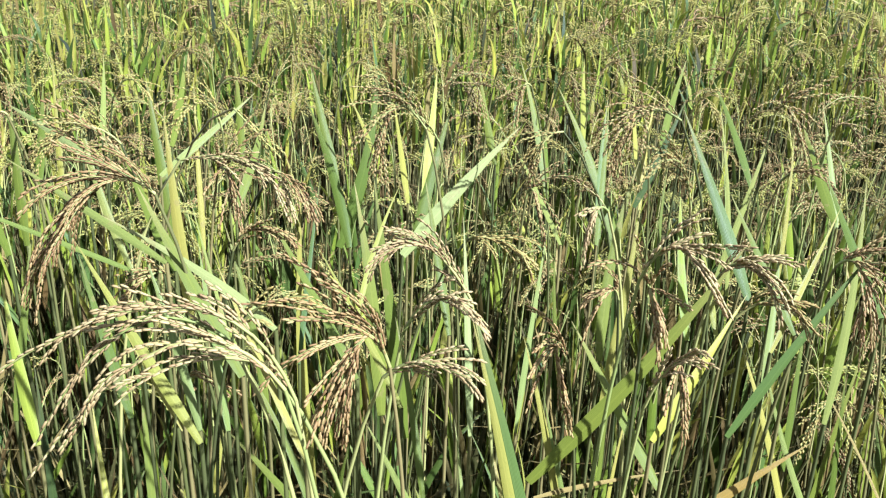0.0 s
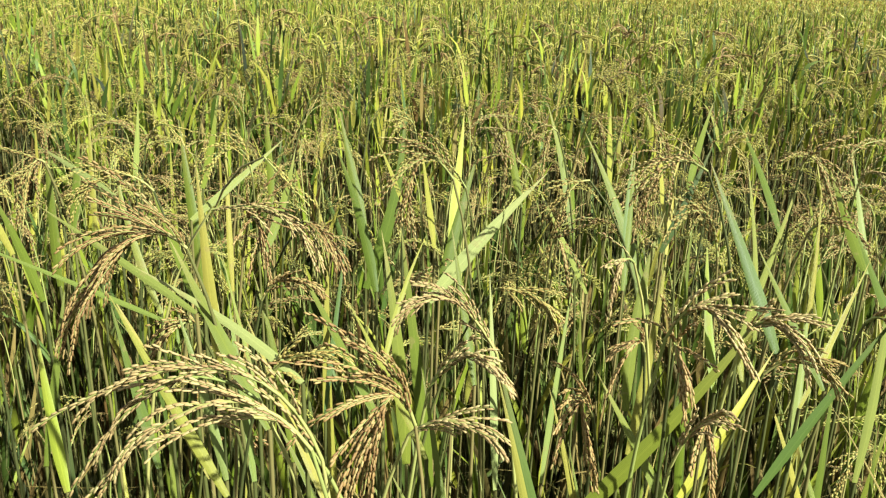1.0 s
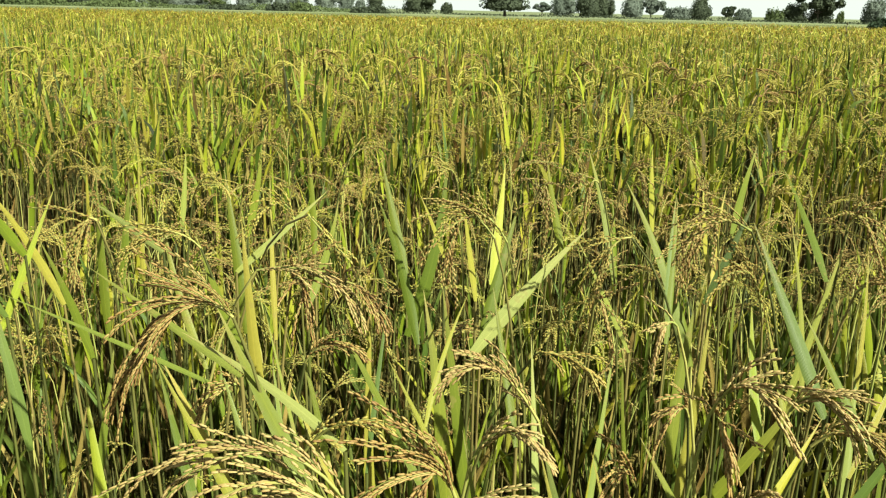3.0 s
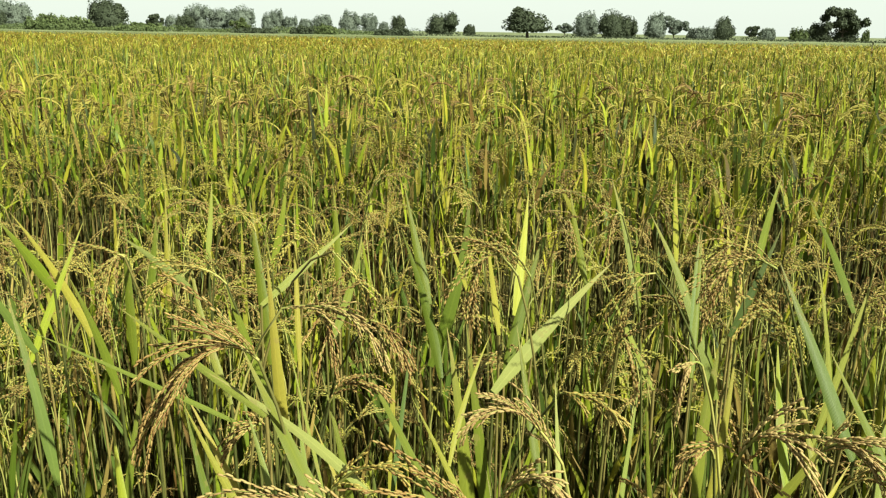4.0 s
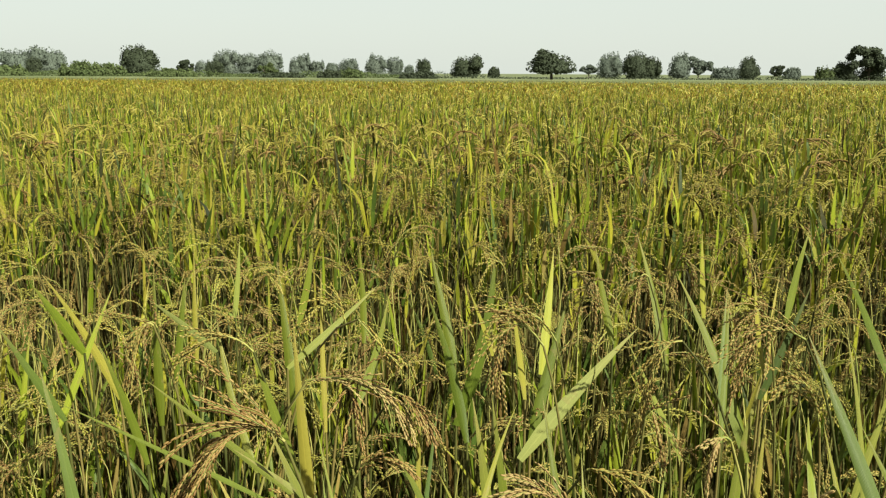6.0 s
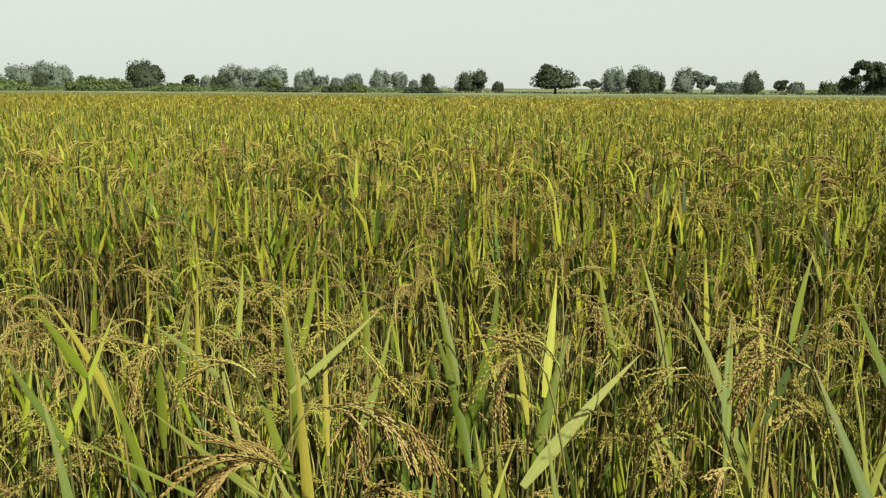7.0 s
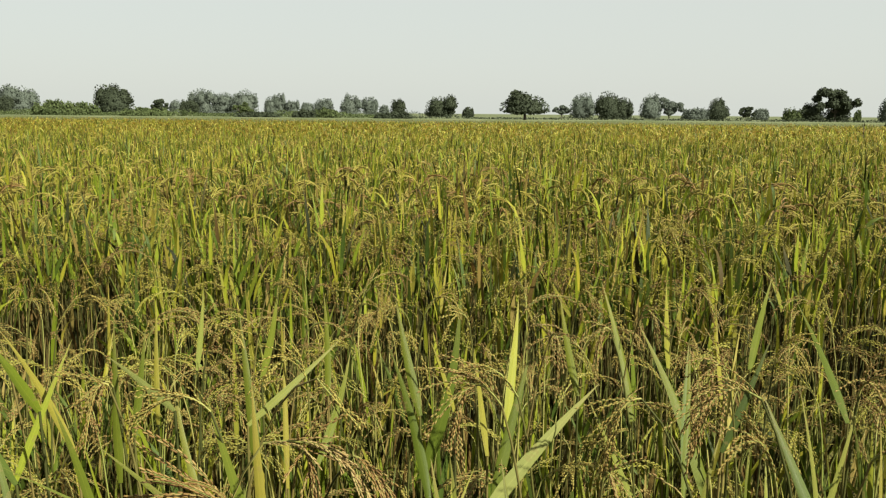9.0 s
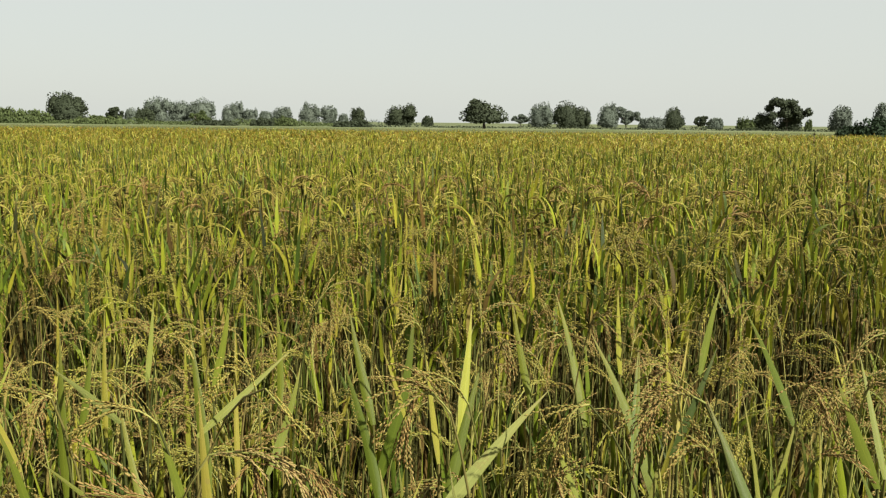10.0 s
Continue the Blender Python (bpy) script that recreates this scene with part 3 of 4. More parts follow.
tiller((-0.204, 0.765, 1.085), (-0.226, 0.800, 1.124), 0.0036, -0.0005, M_PALE)
tiller((-0.224, 0.717, 1.030), (-0.249, 0.740, 1.092), 0.0095, 0.0021, M_LIGHT)
tiller((-0.122, 0.825, 0.854), (-0.136, 0.860, 1.130), 0.0153, -0.0079, M_YEL)
tiller((-0.069, 0.874, 0.966), (-0.093, 0.920, 1.109), 0.0182, 0.0040, M_FRESH)
tiller((-0.044, 0.877, 0.934), (-0.072, 0.910, 1.118), 0.0187, 0.0005, M_FRESH)
tiller((-0.056, 0.867, 1.074), (-0.045, 0.902, 1.112), 0.0073, -0.0045, M_YEL)
tiller((0.006, 1.077, 1.047), (0.088, 1.136, 1.132), 0.0205, -0.0038, M_LIGHT)
tiller((0.097, 1.023, 1.089), (0.071, 1.082, 1.132), 0.0086, 0.0006, M_PALE)
tiller((-0.027, 1.224, 1.022), (0.000, 1.289, 1.134), 0.0175, -0.0018, M_FRESH)
tiller((-0.006, 0.874, 1.059), (-0.020, 0.913, 1.118), 0.0101, 0.0001, M_FRESH)
tiller((-0.158, 1.190, 1.029), (-0.204, 1.261, 1.134), 0.0154, 0.0057, M_FRESH)
tiller((0.027, 0.727, 1.039), (0.020, 0.770, 1.123), 0.0086, 0.0006, M_LIGHT)
tiller((0.093, 0.860, 0.963), (0.107, 0.900, 1.080), 0.0086, -0.0008, M_LIGHT)
tiller((-0.074, 0.792, 1.010), (-0.116, 0.834, 1.066), 0.0080, 0.0014, M_YEL)
tiller((-0.127, 0.846, 1.037), (-0.124, 0.896, 1.119), 0.0066, -0.0006, M_COOL)
tiller((0.065, 0.591, 0.973), (0.030, 0.620, 1.102), 0.0163, 0.0009, M_COOL)
tiller((0.056, 0.580, 0.987), (0.028, 0.610, 1.102), 0.0095, 0.0025, M_YEL)
tiller((0.123, 0.864, 0.981), (0.114, 0.896, 1.081), 0.0053, -0.0052, M_FRESH)
tiller((0.222, 1.298, 1.026), (0.230, 1.370, 1.134), 0.0147, -0.0038, M_COOL)
tiller((0.184, 0.920, 1.018), (0.206, 0.976, 1.130), 0.0142, -0.0078, M_FRESH)
tiller((0.192, 0.926, 0.964), (0.214, 0.980, 1.087), 0.0122, 0.0029, M_YEL)
tiller((0.232, 0.885, 1.003), (0.229, 0.940, 1.146), 0.0096, -0.0099, M_FRESH)
tiller((0.266, 0.871, 1.109), (0.233, 0.920, 1.197), 0.0149, 0.0010, M_COOL)
tiller((0.276, 0.891, 1.109), (0.267, 0.920, 1.205), 0.0068, 0.0048, M_PALE)
tiller((0.316, 0.958, 1.081), (0.348, 0.990, 1.176), 0.0094, 0.0011, M_PALE)
tiller((0.327, 0.867, 1.113), (0.336, 0.900, 1.185), 0.0053, 0.0034, M_YEL)
tiller((0.283, 0.812, 1.098), (0.265, 0.840, 1.136), 0.0118, -0.0006, M_FRESH)
tiller((0.139, 0.688, 0.996), (0.250, 0.720, 1.131), 0.0163, 0.0090, M_FRESH)
tiller((0.313, 0.819, 1.030), (0.328, 0.870, 1.100), 0.0096, 0.0020, M_PALE)
tiller((0.559, 1.329, 1.051), (0.553, 1.379, 1.134), 0.0138, 0.0010, M_PALE)
tiller((0.385, 0.854, 1.100), (0.373, 0.900, 1.145), 0.0139, -0.0016, M_FRESH)
tiller((0.343, 0.741, 1.056), (0.358, 0.780, 1.171), 0.0099, 0.0050, M_PALE)
tiller((0.287, 0.686, 1.053), (0.352, 0.720, 1.133), 0.0114, -0.0019, M_COOL)
tiller((0.337, 0.807, 1.075), (0.373, 0.850, 1.125), 0.0069, 0.0005, M_YEL)
tiller((0.247, 0.904, 1.052), (0.247, 0.948, 1.109), 0.0118, -0.0027, M_LEAF)
tiller((0.266, 0.896, 1.050), (0.260, 0.938, 1.099), 0.0076, -0.0000, M_YEL)
tiller((0.231, 0.726, 1.025), (0.267, 0.760, 1.067), 0.0131, 0.0015, M_LEAF)
tiller((0.475, 1.172, 1.087), (0.472, 1.238, 1.133), 0.0169, -0.0008, M_FRESH)
tiller((0.346, 0.813, 0.964), (0.355, 0.839, 1.026), 0.0081, -0.0005, M_FRESH)
tiller((-0.369, 0.741, 0.995), (-0.390, 0.769, 1.047), 0.0127, -0.0015, M_LEAF)
tiller((-0.383, 0.785, 0.996), (-0.382, 0.819, 1.079), 0.0097, -0.0003, M_FRESH)
tiller((0.159, 0.758, 0.965), (0.125, 0.804, 1.016), 0.0156, 0.0005, M_FRESH)
tiller((0.313, 0.786, 0.910), (0.283, 0.819, 1.008), 0.0097, 0.0048, M_YEL)
tiller((0.339, 0.779, 0.903), (0.310, 0.815, 0.990), 0.0073, -0.0060, M_PALE)
tiller((0.263, 0.744, 0.864), (0.356, 0.780, 0.913), 0.0140, -0.0020, M_GOLD)
tiller((0.161, 0.721, 0.933), (0.231, 0.756, 0.892), 0.0051, -0.0060, M_DRY)
tiller((-0.123, 0.694, 0.885), (-0.187, 0.737, 0.926), 0.0117, 0.0028, M_FRESH)
tiller((-0.003, 0.718, 0.866), (-0.011, 0.758, 0.933), 0.0074, -0.0023, M_PALE)
tiller((-0.032, 0.712, 0.902), (-0.063, 0.753, 0.933), 0.0085, 0.0001, M_PALE)
tiller((0.063, 0.723, 0.867), (0.051, 0.757, 0.922), 0.0074, 0.0040, M_YEL)
tiller((0.111, 0.765, 0.881), (0.081, 0.795, 1.002), 0.0107, 0.0030, M_YEL)
tiller((0.400, 0.788, 0.898), (0.344, 0.820, 0.994), 0.0030, 0.0061, M_DRY)
tiller((-0.188, 0.693, 0.879), (-0.220, 0.728, 0.915), 0.0088, 0.0024, M_FRESH)
tiller((0.380, 0.800, 0.854), (0.418, 0.836, 1.012), 0.0105, -0.0010, M_FRESH)
tiller((0.027, 0.721, 0.881), (0.020, 0.760, 0.932), 0.0063, 0.0029, M_PALE)
tiller((0.160, 0.768, 0.869), (0.166, 0.796, 0.980), 0.0083, -0.0010, M_FRESH)
tiller((-0.274, 0.770, 0.987), (-0.332, 0.804, 1.066), 0.0120, 0.0015, M_YEL)
tiller((-0.251, 0.724, 0.922), (-0.263, 0.754, 0.990), 0.0079, -0.0021, M_FRESH)
tiller((-0.120, 0.717, 0.881), (-0.173, 0.761, 0.980), 0.0103, 0.0089, M_FRESH)
tiller((0.127, 0.754, 0.858), (0.101, 0.781, 0.955), 0.0070, -0.0017, M_PALE)
tiller((0.172, 0.757, 0.858), (0.186, 0.789, 0.955), 0.0059, -0.0041, M_YEL)
tiller((-0.023, 0.750, 0.959), (-0.038, 0.786, 1.020), 0.0082, 0.0018, M_FRESH)
tiller((0.389, 0.792, 0.859), (0.393, 0.820, 0.980), 0.0085, 0.0012, M_FRESH)
tiller((-0.334, 0.704, 0.878), (-0.355, 0.741, 0.980), 0.0089, 0.0005, M_LEAF)
tiller((-0.280, 0.695, 0.876), (-0.306, 0.739, 0.950), 0.0078, -0.0007, M_LEAF)
tiller((-0.442, 1.347, 0.973), (-0.483, 1.412, 1.136), 0.0201, 0.0006, M_FRESH)
tiller((-0.647, 1.448, 1.018), (-0.666, 1.495, 1.137), 0.0117, -0.0018, M_YEL)
tiller((-0.644, 1.301, 0.977), (-0.668, 1.348, 1.135), 0.0173, -0.0017, M_FRESH)
# next two leaves stand in shade, put in by the darker leaf colour
tiller((-0.623, 0.957, 1.088), (-0.711, 1.016, 1.132), 0.0111, -0.0014, M_COOL)
tiller((-0.545, 0.888, 0.999), (-0.587, 0.916, 1.122), 0.0141, 0.0032, M_COOL)
tiller((-0.700, 1.204, 1.033), (-0.805, 1.257, 1.135), 0.0135, 0.0079, M_YEL)
tiller((-0.513, 1.113, 1.122), (-0.579, 1.156, 1.133), 0.0108, 0.0020, M_LIGHT)
tiller((-0.569, 1.234, 1.075), (-0.585, 1.288, 1.135), 0.0138, 0.0003, M_FRESH)
tiller((-0.487, 0.915, 1.082), (-0.540, 0.964, 1.130), 0.0106, 0.0028, M_FRESH)
tiller((-0.714, 1.150, 1.100), (-0.784, 1.199, 1.134), 0.0172, 0.0004, M_LEAF)
tiller((-0.382, 1.336, 0.971), (-0.403, 1.399, 1.135), 0.0100, -0.0015, M_YEL)
tiller((-0.333, 1.228, 1.085), (-0.281, 1.287, 1.134), 0.0120, 0.0022, M_PALE)
tiller((-0.258, 1.168, 1.080), (-0.251, 1.221, 1.133), 0.0132, 0.0049, M_FRESH)
tiller((-0.176, 1.512, 0.922), (-0.138, 1.587, 1.136), 0.0259, 0.0150, M_FRESH)
tiller((-0.218, 1.518, 1.031), (-0.251, 1.565, 1.136), 0.0189, -0.0014, M_FRESH)
tiller((-0.124, 1.229, 1.109), (-0.149, 1.298, 1.134), 0.0093, 0.0017, M_YEL)
tiller((-0.042, 1.532, 1.016), (-0.035, 1.607, 1.136), 0.0194, 0.0016, M_LEAF)
tiller((0.237, 1.366, 0.952), (0.163, 1.448, 1.135), 0.0258, 0.0104, M_FRESH)
tiller((0.160, 1.704, 0.976), (0.120, 1.787, 1.137), 0.0228, 0.0058, M_FRESH)
tiller((0.288, 1.416, 1.068), (0.290, 1.491, 1.135), 0.0117, -0.0029, M_YEL)
tiller((0.302, 1.386, 1.043), (0.321, 1.459, 1.135), 0.0114, -0.0042, M_YEL)
tiller((0.488, 1.565, 1.035), (0.456, 1.654, 1.136), 0.0176, 0.0043, M_FRESH)
tiller((0.312, 1.353, 1.054), (0.353, 1.396, 1.134), 0.0149, 0.0019, M_LEAF)
tiller((0.216, 1.265, 1.027), (0.227, 1.340, 1.134), 0.0125, 0.0011, M_FRESH)
tiller((0.243, 1.728, 1.062), (0.248, 1.818, 1.137), 0.0141, -0.0010, M_YEL)
tiller((-0.371, 1.534, 1.050), (-0.392, 1.599, 1.137), 0.0136, 0.0025, M_FRESH)
tiller((-0.606, 1.541, 1.079), (-0.620, 1.592, 1.137), 0.0113, 0.0015, M_PALE)
tiller((-0.478, 1.542, 1.063), (-0.490, 1.634, 1.137), 0.0151, 0.0040, M_FRESH)
tiller((0.057, 1.585, 1.057), (0.039, 1.641, 1.137), 0.0151, -0.0025, M_FRESH)
tiller((0.423, 1.784, 1.045), (0.467, 1.891, 1.138), 0.0187, -0.0025, M_FRESH)
tiller((-0.069, 1.219, 1.083), (-0.082, 1.267, 1.134), 0.0100, 0.0001, M_YEL)
tiller((-0.688, 1.160, 1.023), (-0.665, 1.221, 1.134), 0.0123, -0.0007, M_LEAF)

ear((-0.073, 0.500, 1.090), (-0.129, 0.488, 1.151), (-0.232, 0.475, 1.113), 8, .050, .10, 0, M_STRAW)
ear((-0.077, 0.490, 1.102), (-0.137, 0.478, 1.132), (-0.217, 0.465, 1.052), 6, .046, .08, 1, M_STRAW)
ear((-0.112, 0.510, 1.121), (-0.166, 0.498, 1.132), (-0.222, 0.485, 1.061), 5, .045, .10, 2, M_STRAW)
ear((-0.092, 0.500, 1.113), (-0.131, 0.488, 1.118), (-0.166, 0.475, 1.099), 4, .030, .10, 3, M_STRAW)
ear((-0.207, 0.665, 1.162), (-0.247, 0.653, 1.167), (-0.300, 0.640, 1.093), 24, .066, 0.42, 4, M_BROWN)
ear((-0.252, 0.860, 1.139), (-0.187, 0.848, 1.142), (-0.138, 0.835, 1.103), 13, .045, .30, 5, M_STRAW)
ear((-0.220, 0.870, 1.123), (-0.206, 0.858, 1.129), (-0.193, 0.845, 1.080), 12, .050, 0.56, 6, M_BROWN)
ear((-0.022, 0.944, 1.162), (-0.055, 0.932, 1.183), (-0.071, 0.919, 1.114), 17, .060, 0.56, 7, M_BROWN)
ear((0.130, 1.040, 1.146), (0.101, 1.028, 1.122), (0.088, 1.015, 1.042), 14, .055, .35, 8, M_GRAIN)
ear((0.240, 0.954, 1.180), (0.196, 0.942, 1.185), (0.176, 0.929, 1.123), 18, .060, 0.56, 9, M_BROWN)
ear((0.343, 0.982, 1.180), (0.353, 0.970, 1.194), (0.376, 0.957, 1.143), 16, .055, 0.84, 10, M_BROWN)
ear((0.141, 0.611, 1.133), (0.159, 0.599, 1.161), (0.181, 0.586, 1.137), 10, .045, .20, 11, M_STRAW)
ear((0.154, 0.640, 1.109), (0.154, 0.628, 1.117), (0.159, 0.615, 1.081), 8, .050, 0.42, 12, M_BROWN)
ear((0.208, 0.660, 1.117), (0.221, 0.648, 1.134), (0.242, 0.635, 1.118), 10, .040, .20, 13, M_STRAW)
ear((0.239, 0.697, 1.072), (0.264, 0.685, 1.092), (0.289, 0.672, 1.077), 8, .032, .20, 14, M_GRAIN)
ear((0.320, 0.720, 1.111), (0.333, 0.708, 1.114), (0.346, 0.695, 1.072), 12, .060, 0.49, 15, M_BROWN)
ear((0.029, 0.708, 1.072), (-0.008, 0.696, 1.120), (-0.038, 0.683, 1.112), 13, .042, .25, 16, M_STRAW)
ear((0.026, 0.800, 1.094), (0.054, 0.788, 1.095), (0.085, 0.775, 1.077), 9, .036, .20, 17, M_GRAIN)
ear((-0.019, 0.608, 1.085), (0.005, 0.596, 1.118), (0.037, 0.583, 1.108), 10, .036, .25, 18, M_STRAW)
ear((-0.023, 0.550, 1.089), (-0.039, 0.538, 1.113), (-0.052, 0.525, 1.053), 22, .064, 0.42, 19, M_BROWN)
ear((-0.028, 0.560, 1.076), (0.002, 0.548, 1.095), (0.032, 0.535, 1.082), 9, .034, .20, 20, M_STRAW)
ear((0.152, 0.600, 1.041), (0.163, 0.588, 1.079), (0.179, 0.575, 1.098), 6, .028, .20, 21, M_STRAW)
ear((0.182, 0.640, 1.049), (0.182, 0.628, 1.058), (0.187, 0.615, 1.007), 6, .045, 0.28, 22, M_BROWN)
ear((0.107, 0.680, 1.035), (0.096, 0.668, 1.051), (0.108, 0.655, 0.984), 12, .050, 0.49, 23, M_BROWN)
ear((-0.358, 0.985, 1.123), (-0.397, 0.973, 1.142), (-0.445, 0.960, 1.106), 14, .055, .35, 24, M_GRAIN)
ear((-0.486, 1.004, 1.140), (-0.493, 0.992, 1.146), (-0.507, 0.979, 1.110), 10, .050, 0.56, 25, M_BROWN)
ear((-0.161, 0.860, 1.132), (-0.139, 0.848, 1.123), (-0.116, 0.835, 1.090), 9, .040, 0.42, 26, M_BROWN)
ear((0.350, 0.951, 1.121), (0.368, 0.939, 1.136), (0.397, 0.926, 1.124), 8, .034, 0.42, 27, M_BROWN)
ear((0.487, 1.184, 1.114), (0.499, 1.172, 1.145), (0.523, 1.159, 1.118), 9, .036, .30, 28, M_STRAW)
ear((0.258, 0.942, 1.092), (0.236, 0.930, 1.143), (0.206, 0.917, 1.127), 12, .042, .30, 29, M_GRAIN)
ear((0.156, 0.847, 1.111), (0.141, 0.835, 1.110), (0.133, 0.822, 1.062), 8, .036, .20, 30, M_STRAW)
ear((-0.183, 0.780, 1.079), (-0.158, 0.768, 1.105), (-0.125, 0.755, 1.099), 8, .032, 0.35, 31, M_BROWN)
ear((-0.233, 0.750, 1.066), (-0.244, 0.738, 1.068), (-0.261, 0.725, 1.050), 8, .032, 0.35, 32, M_BROWN)
ear((-0.152, 0.660, 1.056), (-0.122, 0.648, 1.087), (-0.089, 0.635, 1.092), 9, .036, .25, 33, M_GRAIN)
ear((0.082, 0.900, 1.105), (0.089, 0.888, 1.115), (0.099, 0.875, 1.073), 8, .045, 0.42, 34, M_BROWN)
ear((0.166, 0.803, 1.040), (0.155, 0.791, 1.053), (0.138, 0.778, 1.028), 8, .036, 0.42, 35, M_BROWN)
ear((0.417, 0.831, 1.047), (0.400, 0.819, 1.054), (0.394, 0.806, 1.005), 10, .050, 0.42, 36, M_BROWN)
ear((-0.222, 0.734, 0.969), (-0.203, 0.722, 0.983), (-0.175, 0.709, 0.974), 6, .030, 0.42, 37, M_BROWN)
ear((-0.289, 1.140, 1.109), (-0.310, 1.128, 1.147), (-0.359, 1.115, 1.095), 12, .045, .30, 38, M_GRAIN)
ear((-0.014, 1.151, 1.104), (-0.057, 1.139, 1.146), (-0.104, 1.126, 1.119), 12, .040, .25, 39, M_GRAIN)
ear((-0.302, 1.550, 1.150), (-0.276, 1.538, 1.149), (-0.290, 1.525, 1.051), 14, .055, .50, 40, M_GRAIN)
ear((-0.015, 1.382, 1.102), (0.003, 1.370, 1.148), (0.034, 1.357, 1.111), 10, .038, .30, 41, M_STRAW)
ear((0.252, 1.680, 1.100), (0.289, 1.668, 1.149), (0.329, 1.655, 1.068), 14, .055, 0.70, 42, M_BROWN)
ear((0.256, 1.191, 1.124), (0.233, 1.179, 1.146), (0.220, 1.166, 1.064), 16, .065, 0.63, 43, M_BROWN)
ear((0.344, 1.333, 1.111), (0.359, 1.321, 1.147), (0.381, 1.308, 1.109), 12, .045, .40, 44, M_GRAIN)
ear((-0.825, 1.443, 1.087), (-0.769, 1.431, 1.149), (-0.707, 1.418, 1.118), 10, .045, .35, 45, M_GRAIN)
ear((-0.813, 1.259, 1.139), (-0.834, 1.247, 1.148), (-0.871, 1.234, 1.117), 10, .045, .35, 46, M_GRAIN)
ear((-0.471, 0.967, 1.154), (-0.482, 0.955, 1.145), (-0.491, 0.942, 1.075), 9, .050, .25, 47, M_GRAIN)
ear((0.111, 1.331, 1.153), (0.097, 1.319, 1.147), (0.093, 1.306, 1.086), 10, .045, 0.42, 48, M_BROWN)
ear((0.026, 1.263, 1.158), (0.036, 1.251, 1.147), (0.034, 1.238, 1.070), 9, .045, 0.42, 49, M_BROWN)
ear((0.169, 1.474, 1.148), (0.184, 1.462, 1.148), (0.196, 1.449, 1.095), 9, .036, 0.49, 50, M_BROWN)
ear((-0.234, 0.993, 1.166), (-0.209, 0.981, 1.145), (-0.179, 0.968, 1.120), 8, .036, .25, 51, M_GRAIN)
ear((-0.487, 1.287, 1.113), (-0.455, 1.275, 1.148), (-0.420, 1.262, 1.118), 9, .040, .35, 52, M_GRAIN)
ear((-0.903, 1.489, 1.120), (-0.871, 1.477, 1.150), (-0.839, 1.464, 1.107), 9, .045, .40, 53, M_GRAIN)
ear((-0.196, 1.552, 1.115), (-0.165, 1.540, 1.149), (-0.133, 1.527, 1.113), 9, .040, .40, 54, M_GRAIN)
ear((-0.503, 1.607, 1.128), (-0.466, 1.595, 1.150), (-0.431, 1.582, 1.114), 9, .040, .40, 55, M_GRAIN)
ear((-0.105, 1.427, 1.128), (-0.122, 1.415, 1.148), (-0.147, 1.402, 1.109), 9, .040, .40, 56, M_GRAIN)
ear((0.070, 1.641, 1.127), (0.088, 1.629, 1.149), (0.109, 1.616, 1.114), 9, .040, .40, 57, M_GRAIN)
ear((-0.346, 1.337, 1.131), (-0.313, 1.325, 1.148), (-0.270, 1.312, 1.128), 5, .018, 0.28, 58, M_BROWN)
# end of picked stems

def litter():
    """Broken dry straw lying and leaning about between the near plants."""
    h = Heap()
    n = 260
    p = np.column_stack((rng.uniform(-1.0, 0.9, n), rng.uniform(0.55, 1.35, n), rng.uniform(0.03, 0.55, n)))
    az = rng.uniform(0, 2 * math.pi, n)
    lines = blade_lines(p, az, rng.uniform(0.7, 1.7, n), rng.uniform(-0.3, 0.6, n), rng.uniform(0.12, 0.35, n), 4)
    blades(h, lines, rng.uniform(0.002, 0.006, n), az + 1.57, 0, 0.2, False)
    tagged(part("dry_straw", h, [M_DRY]), "broken dry straw lying among the rice stems", "straw", kind="stuff")


litter()

# rice beyond, joined
def standing(y0, y1, step):
    """Planting places with thin patches here and there."""
    return [(x, y) for x, y in spots(y0, y1, step, rng) if noise.noise(Vector((x * 1.7, y * 1.3, 0.0))) > -0.34]


mass("rice_stand", rng, standing(2.35, 3.5, 0.185), 20, 4, 0.0140, 5, 7, 2, "dense stand of ripening yellow-green rice", reach=0.8)
mass("rice_stand", rng, standing(3.5, 6.0, 0.19), 22, 3, 0.0140, 5, 7, 1, "dense stand of ripening yellow-green rice with pale ears", reach=0.76)
mass("rice_stand", rng, standing(6.0, 14.0, 0.215), 20, 2, 0.0148, 4, 4, 0, "dense stand of ripening rice farther into the field", reach=0.66)


# unseen, added for shade: lower rice under the way, rice beside and behind it
mass("rice_stand", rng, [(-1.0 + 0.17 * i + rng.uniform(-0.05, 0.05), -0.9 + 0.17 * j + rng.uniform(-0.05, 0.05)) for i in range(12) for j in range(9)], 14, 3, 0.014, 2, 5, 0, "unseen lower rice under the way, added to shade the near stems", 0.86)
around = [(-6.5 + 0.36 * i + rng.uniform(-0.08, 0.08), -2.6 + 0.36 * j + rng.uniform(-0.08, 0.08)) for i in range(35) for j in range(27)]
around = [(x, y) for x, y in around if not -0.45 - 0.76 * max(y, 0.75) < x < 0.45 + 0.56 * max(y, 0.75) or y < -0.95]
mass("rice_stand", rng, around, 8, 2, 0.022, 1, 3, 0, "unseen ripening rice beside and behind the way, added to shade the field", 0.97)


